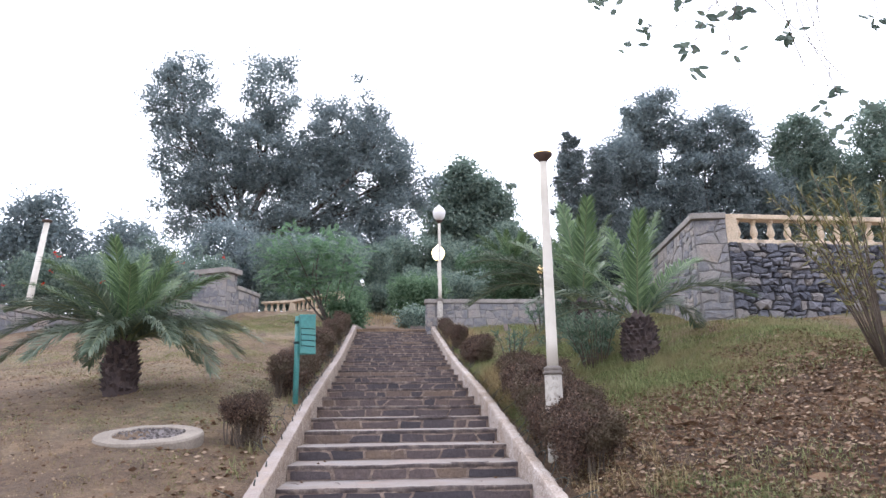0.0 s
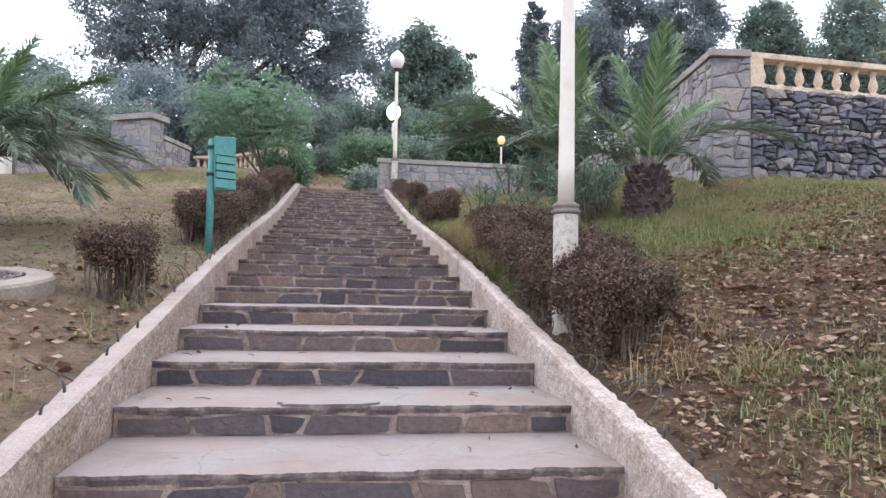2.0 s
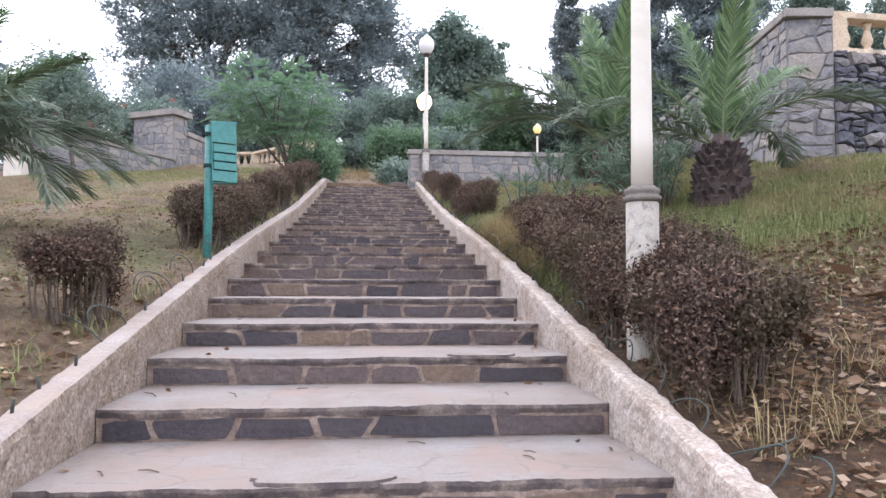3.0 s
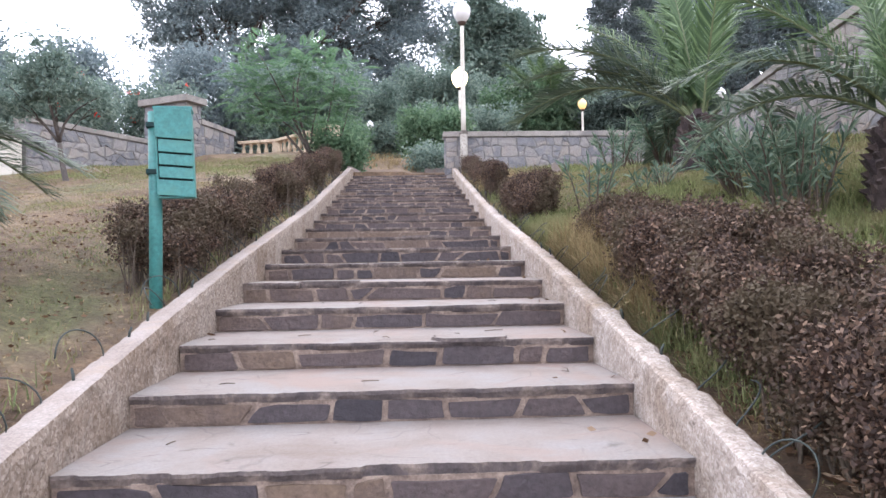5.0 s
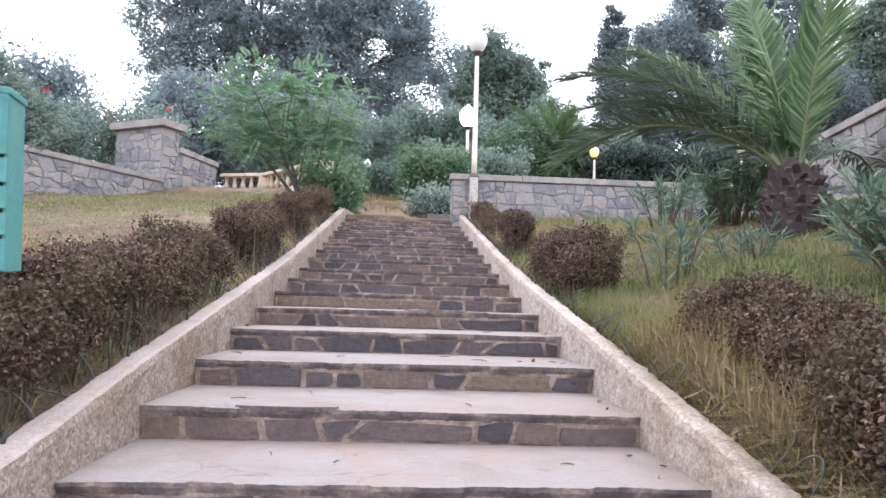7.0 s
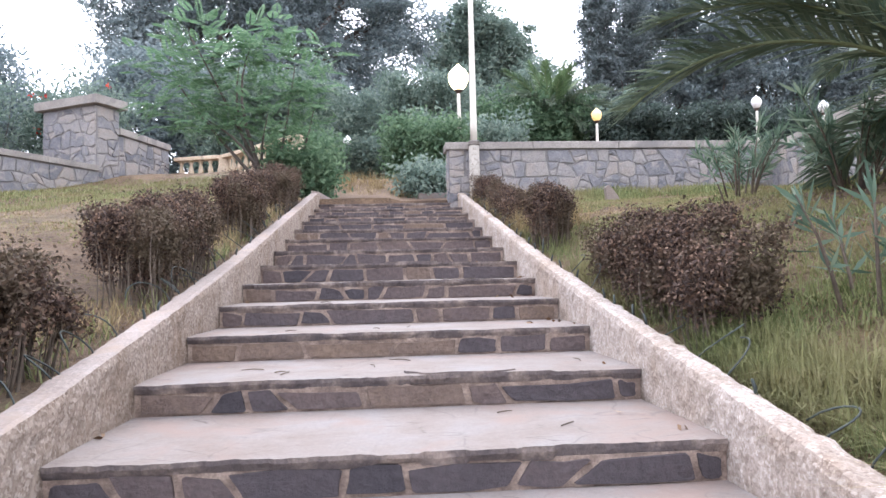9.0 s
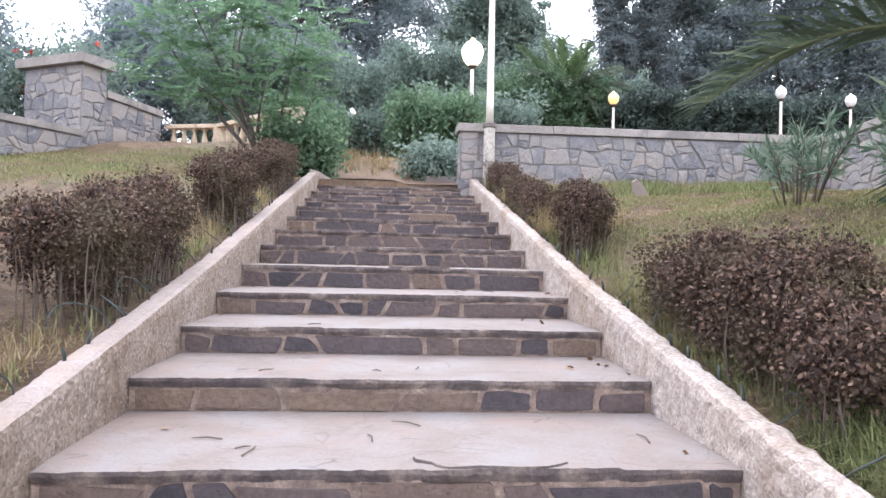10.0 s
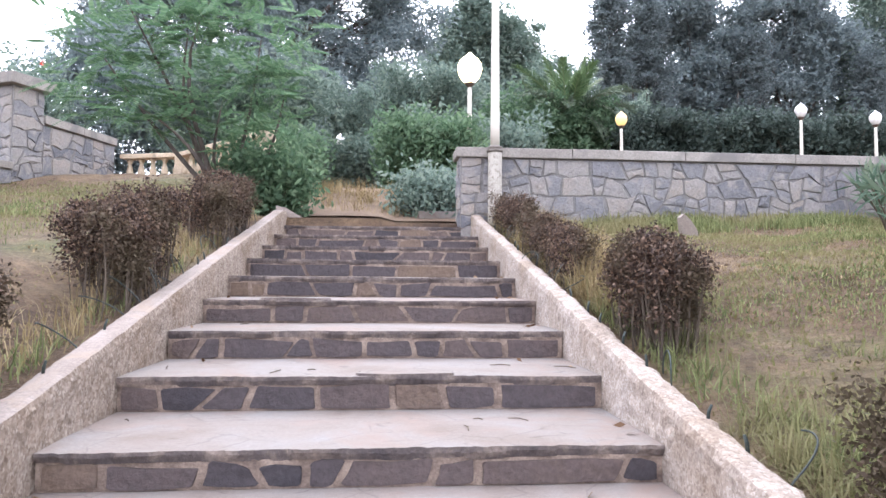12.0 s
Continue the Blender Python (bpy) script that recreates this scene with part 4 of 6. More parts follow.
    build_tree("garden_tree", (x, y, z), [(x - 0.2, y, z + 1.95, 0.65, 0.5, 0.40), (x - 1.1, y - 0.1, z + 1.75, 0.65, 0.5, 0.45), (x + 0.55, y + 0.2, z + 1.60, 0.45, 0.4, 0.35), (x - 0.6, y, z + 2.45, 0.6, 0.5, 0.35)], 110, 60, 0.22, (0.11, 0.04), M_dark, 0.06, 0.8, "small grey-green tree with a dark trunk against the low wall", seed=71, group="trees on the west terrace")
    # feathery young tree by the head of the stair
    b = (-2.4, 22.9, gz(-2.4, 22.9))
    lobes = [(-4.1, 22.5, 6.0, 0.8, 0.7, 0.8), (-3.9, 22.7, 7.0, 0.7, 0.7, 0.5), (-2.9, 22.6, 6.4, 0.9, 0.8, 0.65), (-1.8, 22.5, 6.3, 0.8, 0.8, 0.7), (-1.45, 22.5, 5.4, 0.5, 0.6, 0.7), (-2.3, 22.3, 5.3, 1.0, 0.7, 0.6), (-3.5, 22.3, 5.2, 0.7, 0.7, 0.5), (-2.6, 22.6, 6.9, 0.8, 0.7, 0.5)]
    t = thing("young_tree", "young feathery bright green tree beside the stair", "tree", at=b)
    pts, cs = tuft_points(lobes, 560, 1, 0.1, 77)
    o = np.array(b)
    quads, wood = [], []
    g = np.random.default_rng(5)
    for c in cs:
        # pinnate sprays
        d = g.normal(size=3) * np.array([1, 1, 0.35]) + np.array([0, 0, 0.1])
        d /= np.linalg.norm(d)
        side = np.cross(d, [0, 0, 1])
        side /= np.linalg.norm(side)
        ln = g.uniform(0.30, 0.72)
        sag = -0.25 * ln
        s = np.linspace(0.10, 1.0, 17)
        for sg in (-1, 1):
            p = c + np.outer(s * ln, d) + np.outer(s * s * sag, [0, 0, 1]) - o
            lf = 0.12 * np.sin(np.pi * (0.15 + 0.8 * s))[:, None] * g.uniform(0.8, 1.2)
            tip = p + (side * sg + d * 0.35) * lf - np.array([0, 0, 0.3]) * lf
            wv = d * 0.015
            quads.append(np.stack([p, (p + tip) / 2 + wv, tip, (p + tip) / 2 - wv], 1))
    for i, l in enumerate(lobes):
        wood.append(limb(b, l[:3], 0.045, 0.010, 80 + i, 0.15))
    v, f = merge(wood)
    part("trunk", mesh_from("trunk", [tuple(np.array(p) - o) for p in v], f, [M_bark], smooth=True), t)
    part("crown", quads_mesh("crown", np.concatenate(quads), M_feather), t)


build_trees()


def build_shrub(name, base, size, tufts, per, radius, leaf, mat, label, category="shrub", seed=1, group="", stems=9, bare=0.08):
    """A bush: woody stems and leaves in tufts in a box-like or rounded body of the given half sizes."""
    t = thing(name, label, category, group=group, at=base)
    rx, ry, h = size
    g = np.random.default_rng(seed)
    c = np.stack([g.uniform(-1, 1, tufts), g.uniform(-1, 1, tufts), g.uniform(0, 1, tufts) ** 0.8 * (1 - bare) + bare], 1)
    k = np.maximum(np.abs(c[:, 0]), np.abs(c[:, 1]))
    c[:, 0] *= (0.75 + 0.25 * c[:, 2])
    c[:, 1] *= (0.75 + 0.25 * c[:, 2])
    c[:, 2] *= 1 - 0.05 * k ** 4
    c = c * np.array([rx, ry, h]) * (1 + 0.10 * g.normal(size=(tufts, 1)))
    c[:, 2] = np.abs(c[:, 2])
    p = (c[:, None, :] + g.normal(size=(tufts, per, 3)) * radius).reshape(-1, 3)
    # follow the slope of the ground
    gx = ground_z(base[0] + p[:, 0], base[1] + p[:, 1]) - base[2]
    p[:, 2] += gx
    wood = []
    for i in range(stems):
        q = c[int(g.integers(tufts))] * np.array([1, 1, 1.0])
        foot = Vector((q[0] * 0.55, q[1] * 0.8, -0.05))
        foot.z += float(ground_z(base[0] + foot.x, base[1] + foot.y)) - base[2]
        tip = Vector((q[0], q[1], q[2] + float(ground_z(base[0] + q[0], base[1] + q[1])) - base[2]))
        wood.append(limb(foot, tip, 0.014, 0.004, seed + i, 0.15, 4))
    v, f = merge(wood)
    part("brushwood", mesh_from("brushwood", v, f, [M_twig]), t)["kind"] = "stuff"
    part("leaves", quads_mesh("leaves", leaf_faces(p, leaf[0], leaf[1]), mat), t)
    return t


def build_hedge(base, size, tufts, label, seed):
    """A clipped hedge: upright bare stems below, a dense skin of small leaves above, with worn gaps."""
    t = thing("hedge", label, "hedge", group="clipped hedges beside the stair", at=base)
    rx, ry, h = size
    g = np.random.default_rng(seed)
    n = tufts
    c = g.uniform(-1, 1, (n, 3))
    c[:, 2] = g.uniform(0.22, 1.0, n) ** 0.75
    skin = g.random(n) < 0.68  # push most tufts out to the nearest face
    face = g.random(n)
    top, side, end = skin & (face < 0.42), skin & (face >= 0.42) & (face < 0.82), skin & (face >= 0.82)
    c[top, 2] = 1.0
    c[side, 0] = np.sign(c[side, 0])
    c[end, 1] = np.sign(c[end, 1])
    flat = np.maximum(np.abs(c[:, 0]), np.abs(c[:, 1]))
    c[:, :2] *= (0.80 + 0.20 * c[:, 2:3])
    c[:, 2] *= 1 - 0.10 * flat ** 5
    lump = np.array([noise.noise((q[0] * rx * 3.2 + seed, q[1] * ry * 3.2, q[2] * h * 3.2)) for q in c])
    c = c * np.array([rx, ry, h]) * (1 + 0.24 * lump[:, None] + 0.05 * g.normal(size=(n, 1)))
    gaps = np.array([noise.noise((q[0] * 5.5, q[1] * 5.5 + seed, q[2] * 5.0)) for q in c])
    low = c[:, 2] < 0.45 * h
    c = c[(gaps > np.where(low, 0.02, -0.17))]
    n = len(c)
    p = (c[:, None, :] + g.normal(size=(n, 105, 3)) * np.array([0.042, 0.042, 0.038])).reshape(-1, 3)
    p[:, 2] = np.maximum(p[:, 2], 0.04)
    p[:, 2] += ground_z(base[0] + p[:, 0], base[1] + p[:, 1]) - base[2]
    wood = []
    for i in range(int(120 * ry + 40)):
        q = c[int(g.integers(n))]
        tip = Vector((q[0], q[1], max(0.5 * h, q[2]) * g.uniform(0.85, 1.22)))
        foot = Vector((q[0] * 0.80 + g.normal() * 0.03, q[1] * 0.97 + g.normal() * 0.04, -0.05))
        foot.z += float(ground_z(base[0] + foot.x, base[1] + foot.y)) - base[2]
        tip.z += float(ground_z(base[0] + tip.x, base[1] + tip.y)) - base[2]
        wood.append(limb(foot, tip, g.uniform(0.004, 0.011), 0.002, seed + i, 0.09, 4))
    v, f = merge(wood)
    part("brushwood", mesh_from("brushwood", v, f, [M_twig]), t)["kind"] = "stuff"
    part("leaves", quads_mesh("leaves", leaf_faces(p, 0.027, 0.015), M_hedge), t)
    return t


def build_hedges():
    rows = [  # x, y, half x, half y, height, tufts
        (1.86, 5.40, 0.29, 1.12, 0.54, 1050, "dry brown hedge round the foot of the lamp post"),
        (1.97, 7.55, 0.32, 1.05, 0.52, 850, "dry brown hedge along the parapet"),
        (2.10, 9.35, 0.26, 0.95, 0.36, 380, "dry brown hedge overgrown with grass"),
        (1.80, 13.15, 0.23, 0.95, 0.50, 540, "dry brown clipped hedge along the parapet"),
        (1.72, 16.15, 0.15, 0.42, 0.54, 250, "dry brown clipped bush beside the parapet"),
        (1.68, 18.4, 0.14, 0.90, 0.40, 190, "dry brown bush mixed with straw"),
        (1.70, 20.5, 0.17, 0.65, 0.42, 190, "dry brown bush mixed with straw at the stone wall"),
        (-1.79, 10.5, 0.24, 1.80, 0.50, 900, "dry brown hedge behind the litter bin"),
        (-1.77, 14.4, 0.21, 0.85, 0.58, 520, "dry brown bush beside the parapet"),
        (-1.72, 17.05, 0.20, 0.52, 0.62, 340, "dry brown bush beside the parapet"),
        (-1.68, 19.7, 0.20, 0.80, 0.58, 340, "dry brown bush mixed with straw"),
        (-1.83, 5.85, 0.19, 0.20, 0.50, 170, "small dark dry bush beside the parapet"),
    ]
    for i, (x, y, rx, ry, h, n, lab) in enumerate(rows):
        build_hedge((x, y, float(ground_z(x, y))), (rx, ry, h), n, lab, 100 + i)


build_hedges()


def build_green_shrubs():
    for i, (x, y, rx, ry, h, n, lf, mat, lab) in enumerate((
            (1.1, 28.2, 1.0, 0.9, 1.5, 260, (0.16, 0.07), M_shrub, "dense green shrub closing the head of the stair"),
            (-1.95, 25.8, 0.6, 0.7, 0.9, 170, (0.15, 0.06), M_shrub, "dense green shrub beside the earth path"),
            (-1.75, 23.0, 0.45, 0.4, 0.75, 150, (0.13, 0.055), M_shrub, "leafy green shrub at the head of the stair"),
            (0.85, 23.9, 0.35, 0.4, 0.42, 90, (0.12, 0.06), M_dark, "low dark green shrub at the head of the stair"),
            (-0.3, 35.0, 2.2, 0.7, 1.4, 260, (0.18, 0.08), M_dark, "low dark shrub at the end of the path"),
            (2.8, 33.0, 1.8, 1.0, 2.0, 260, (0.2, 0.09), M_dark, "dark green shrub behind the wall"),
            (6.6, 39.0, 2.4, 1.0, 3.2, 360, (0.22, 0.10), M_shrub, "tall green shrub behind the wall"),
            # these three carry the woodland's shade in the leaf colour
            (11.6, 38.5, 2.6, 1.2, 2.6, 320, (0.22, 0.10), M_shade, "shrub behind the wall with canopy shade in its leaf colour"),
            (17.0, 38.5, 2.8, 1.2, 2.6, 320, (0.22, 0.10), M_shade, "shrub behind the wall with canopy shade in its leaf colour"),
            (22.5, 38.0, 3.0, 1.2, 2.8, 320, (0.22, 0.10), M_shade, "shrub behind the wall with canopy shade in its leaf colour"),
            (-4.4, 34.0, 2.6, 1.4, 3.6, 420, (0.2, 0.08), M_dark, "dark thicket behind the balustrade"),
            (-0.2, 46.5, 3.6, 1.2, 4.6, 420, (0.22, 0.09), M_dark, "dark thicket behind the path"),
            (-9.4, 48.0, 2.4, 1.2, 3.6, 320, (0.24, 0.10), M_dark, "dark thicket under the eucalyptus"),
            (-5.2, 50.0, 2.8, 1.2, 5.0, 380, (0.24, 0.10), M_euca, "grey-green thicket under the eucalyptus"),
            (4.6, 47.0, 2.8, 1.2, 4.6, 380, (0.24, 0.10), M_dark, "dark thicket beside the path"),
            (-4.5, 61.0, 4.5, 1.4, 5.5, 420, (0.30, 0.13), M_dark, "dark thicket on the crest of the hill"),
            (4.5, 62.0, 4.5, 1.4, 5.5, 420, (0.30, 0.13), M_euca, "grey-green thicket on the crest of the hill"),
            (14.0, 60.0, 5.0, 1.4, 6.0, 420, (0.30, 0.13), M_dark, "dark thicket on the crest of the hill"),
            (1.6, 37.0, 1.8, 1.0, 4.2, 330, (0.2, 0.08), M_dark, "dark thicket beside the path"))):
        build_shrub("shrub", (x, y, gz(x, y)), (rx, ry, h), n, 60, 0.20, lf, mat, lab, "shrub", 200 + i, stems=20)


build_green_shrubs()


# ---- palms ----
def frond_mesh(name, length, seed, droop, mat):
    g = np.random.default_rng(seed)
    n = 15
    s = np.linspace(0, 1, n)
    ang = np.cumsum(np.full(n, droop / n))
    x = np.concatenate([[0], np.cumsum(np.cos(-ang[1:]) * length / (n - 1))])
    z = np.concatenate([[0], np.cumsum(np.sin(-ang[1:]) * length / (n - 1))])
    pts = [(a, 0.0, b) for a, b in zip(x, z)]
    v, f = tube(pts, [0.0075 * (1 - 0.85 * t) + 0.0012 for t in s], 5)
    fm = [1] * len(f)
    m = 112
    for k in range(m):
        t = 0.10 + 0.90 * (k + 0.5) / m
        px, pz = np.interp(t, s, x), np.interp(t, s, z)
        a = -np.interp(t, s, ang)
        d = np.array([math.cos(a), 0, math.sin(a)])
        up = np.array([-math.sin(a), 0, math.cos(a)])
        ll = length * 0.19 * math.sin(math.pi * (0.12 + 0.80 * t)) ** 0.7 * g.uniform(0.85, 1.15)
        for sg in (-1, 1):
            q = d * (0.65 + 0.6 * t) + np.array([0, sg, 0]) * g.uniform(0.6, 0.95) + up * g.uniform(-0.15, 0.75)
            q /= np.linalg.norm(q)
            w = np.cross(q, up)
            w /= np.linalg.norm(w)
            w *= 0.0055
            p0 = np.array([px, 0, pz])
            p1 = p0 + q * ll * 0.55
            p2 = p0 + q * ll - up * ll * 0.06 - np.array([0, 0, ll * g.uniform(0.12, 0.48)])
            o = len(v)
            v += [tuple(p0 - w * 0.5), tuple(p0 + w * 0.5), tuple(p1 + w), tuple(p1 - w), tuple(p2)]
            f += [(o, o + 1, o + 2, o + 3), (o + 3, o + 2, o + 4)]
            fm += [0, 0]
    return mesh_from(name, v, f, [mat, M_rachis], fm)


FRONDS = [frond_mesh("frond", 1.0, i, dr, mt) for i, (dr, mt) in enumerate(((0.45, M_frond), (0.85, M_frond), (1.35, M_frond_old), (1.75, M_frond_old), (2.05, M_frond_old)))]


def build_palm(base, trunk_h, trunk_r, length, count, seed, label, extra=(), bare=None, rise=84, fall=42, limp=4):
    """A short date palm: a boss of old leaf bases and arching feather leaves."""
    t = thing("date_palm", label, "palm", group="date palms", at=base)
    r = random.Random(seed)
    v, f = lathe([(trunk_r * 0.80, -0.25), (trunk_r * 0.95, 0.0), (trunk_r, trunk_h * 0.4), (trunk_r * 0.82, trunk_h * 0.8), (trunk_r * 0.42, trunk_h * 1.1), (trunk_r * 0.15, trunk_h * 1.25)], 18)
    part("trunk", mesh_from("trunk", v, f, [M_palm_trunk]), t)
    boots = []
    rows = max(4, int(trunk_h / 0.065))
    for j in range(rows):
        for i in range(17):
            a = 2 * math.pi * (i + 0.5 * (j % 2)) / 17 + r.uniform(-0.08, 0.08)
            h = trunk_h * 1.0 * (j + 0.3) / rows
            rad = trunk_r * np.interp(h / trunk_h, [0, 0.4, 0.8, 1.1], [0.95, 1.0, 0.82, 0.45])
            ca, sa = math.cos(a), math.sin(a)
            ln, hw = r.uniform(0.03, 0.085), trunk_r * r.uniform(0.11, 0.18)
            c = Vector((ca * rad * 0.94, sa * rad * 0.94, h))
            side, out = Vector((-sa, ca, 0)), Vector((ca, sa, 0))
            tip = c + out * ln + Vector((r.uniform(-0.02, 0.02), r.uniform(-0.02, 0.02), r.uniform(0.04, 0.12)))
            vs = [c - side * hw, c + side * hw, c + side * hw * 0.7 + Vector((0, 0, 0.08)), c - side * hw * 0.7 + Vector((0, 0, 0.08)), tip - side * hw * 0.45, tip + side * hw * 0.45]
            boots.append((vs, [(0, 1, 5, 4), (1, 2, 5), (2, 3, 4, 5), (3, 0, 4)]))
    v, f = merge(boots)
    part("bark_scale", mesh_from("bark_scale", v, f, [M_palm_trunk]), t)["kind"] = "stuff"
    spec = []
    for i in range(count):
        q = i / max(1, count - 1)
        el = rise - fall * q ** 0.9 + r.uniform(-8, 8)
        k = min(limp, 0 if q < 0.2 else 1 if q < 0.42 else 2 if q < 0.65 else 3 if q < 0.88 else 4)
        spec.append((i * 137.5 + r.uniform(-15, 15), el, length * (0.85 + 0.25 * r.random()) * (0.85 if q < 0.15 else 1.0), k))
    if bare:
        spec = [f for f in spec if f[1] > 79 or not bare[0] < f[0] % 360 < bare[1]]
    for az, el, ln, k in spec + list(extra):
        ob = part("frond", FRONDS[k], t)
        ob.matrix_basis = Matrix.Translation((0, 0, trunk_h * 0.98)) @ Matrix.Rotation(radians(az), 4, "Z") @ Matrix.Translation((trunk_r * 0.25, 0, 0)) @ Matrix.Rotation(radians(-el), 4, "Y") @ Matrix.Rotation(radians(r.uniform(-25, 25)), 4, "X") @ Matrix.Scale(ln, 4)
    return t


build_palm((-4.1, 8.05, float(ground_z(-4.1, 8.05)) - 0.01), 0.72, 0.235, 1.72, 36, 4, "short date palm with grey-green arching fronds on the lawn", rise=80, fall=38, limp=3, extra=((6, 46, 2.05, 2), (-16, 40, 1.95, 3), (196, 42, 1.95, 3)))
build_palm((3.95, 8.6, float(ground_z(3.95, 8.6)) - 0.03), 0.66, 0.29, 2.1, 12, 8, "short date palm with long arching fronds beside the stone wall", ((-8, 66, 1.95, 3), (172, 46, 1.9, 3), (20, 62, 2.2, 1), (150, 70, 2.0, 1), (95, 83, 1.9, 0), (65, 74, 2.0, 1), (255, 85, 1.8, 0), (196, 50, 2.0, 2)), bare=(80, 345))
build_palm((4.35, 13.3, float(ground_z(4.35, 13.3)) - 0.03), 0.70, 0.34, 2.7, 13, 15, "date palm with tall bright green fronds below the terrace wall", ((172, 68, 2.9, 2), (178, 60, 2.6, 2), (90, 84, 3.0, 0), (60, 60, 2.6, 1), (100, 78, 2.9, 0), (140, 72, 2.7, 1)), bare=(182, 352))
build_palm((7.6, 40.0, gz(7.6, 40.0)), 2.6, 0.34, 3.2, 38, 23, "date palm behind the stone wall")



# ---- lamps ----
GLOBE = [(0.055, 0.0), (0.10, 0.02), (0.165, 0.09), (0.215, 0.19), (0.235, 0.29), (0.225, 0.37), (0.175, 0.46), (0.105, 0.52), (0.06, 0.555), (0.03, 0.60), (0.004, 0.62)]


def build_lamp(base, foot, post, globe_scale, mat, label, plinth_r=0.098, post_r=(0.066, 0.047)):
    """A park lamp: rendered plinth, turned collar, tapered white post, brown gallery and an acorn globe."""
    t = thing("street_lamp", label, "street lamp", group="park lamps", at=base)
    v, f = lathe([(plinth_r, -0.3), (plinth_r, foot - 0.01), (plinth_r * 0.9, foot)], 20)
    part("plinth", mesh_from("plinth", v, f, [M_plinth], smooth=False), t, "plinth with flaking pale render")
    c = foot
    v, f = lathe([(plinth_r * 1.0, c), (plinth_r * 1.16, c + 0.010), (plinth_r * 1.18, c + 0.03), (plinth_r * 1.02, c + 0.036), (plinth_r * 1.02, c + 0.050), (plinth_r * 1.10, c + 0.060), (plinth_r * 1.06, c + 0.078), (plinth_r * 0.86, c + 0.088), (post_r[0] * 1.05, c + 0.10)], 24)
    part("collar", mesh_from("collar", v, f, [M_collar], smooth=True), t, "dark turned stone collar")
    z0, z1 = c + 0.09, c + 0.15 + post
    v, f = lathe([(post_r[0] + (post_r[1] - post_r[0]) * k / 8, z0 + (z1 - z0) * k / 8) for k in range(9)], 18)
    part("post", mesh_from("post", v, f, [M_post], smooth=True), t, "tapered white post")
    v, f = lathe([(post_r[1] * 1.1, z1 - 0.02), (post_r[1] * 1.3, z1 + 0.01), (0.085, z1 + 0.03), (0.115, z1 + 0.06), (0.12, z1 + 0.085), (0.09, z1 + 0.09)], 20)
    part("gallery", mesh_from("gallery", v, f, [M_rust], smooth=True), t, "brown metal globe holder")
    v, f = lathe([(r * globe_scale, z1 + 0.075 + h * globe_scale) for r, h in GLOBE], 24)
    part("globe", mesh_from("globe", v, f, [mat], smooth=True), t)
    return t


def build_lamps():
    build_lamp((1.68, 5.26, 0.15), 0.98, 2.42, 0.98, M_lit, "white lamp post with a glowing yellow globe beside a hedge")
    build_lamp((1.62, 21.58, gz(1.62, 21.58)), 1.02, 2.72, 1.0, M_unlit, "white lamp post with an unlit globe at the stone wall")
    build_lamp((2.04, 28.0, gz(2.04, 28.0)), 0.5, 7.27 - gz(2.04, 28.0) - 0.65, 1.22, M_lit_white, "white lamp post with a lit globe behind the stone wall")
    for x, y, z, m, lab in ((8.5, 36.0, 8.3, M_dim, "distant lamp with a dim golden globe among shrubs"), (15.27, 36.0, 8.8, M_unlit, "distant lamp with an unlit globe on the terrace"),
                            (18.17, 36.0, 8.6, M_unlit, "distant lamp with an unlit globe on the terrace"), (-2.0, 44.0, 8.95, M_unlit, "distant lamp with an unlit globe on the path")):
        g = gz(x, y)
        build_lamp((x, y, g), 0.5, z - g - 0.72, 0.9, m, lab)
    # a leaning lamp post without its globe
    t = thing("broken_lamp_post", "leaning white lamp post without a globe", "lamp post", at=(-11.9, 20.6, gz(-11.9, 20.6)))
    v, f = tube([(0, 0, -0.2), (0.14, 0, 1.4), (0.36, 0, 3.6)], [0.12, 0.10, 0.085], 14)
    part("post", mesh_from("post", v, f, [M_post], smooth=True), t)
    v, f = lathe([(0.09, 0.0), (0.15, 0.04), (0.16, 0.10), (0.10, 0.11)], 14)
    ob = part("gallery", mesh_from("gallery", v, f, [M_rust], smooth=True), t)
    ob.matrix_basis = Matrix.Translation((0.36, 0, 3.58))
    t = thing("gate_post", "short white stone post at the end of a wall", "post", at=(-9.06, 19.92, gz(-9.06, 19.92)))
    bm = bmesh.new()
    box(bm, -0.22, 0.22, -0.2, 0.2, -0.3, 0.85, 0.02)
    part("shaft", bm, t, mat=M_post)
    bm = bmesh.new()
    box(bm, -0.26, 0.26, -0.24, 0.24, 0.85, 0.94, 0.02)
    part("cap", bm, t, mat=M_cap)


build_lamps()


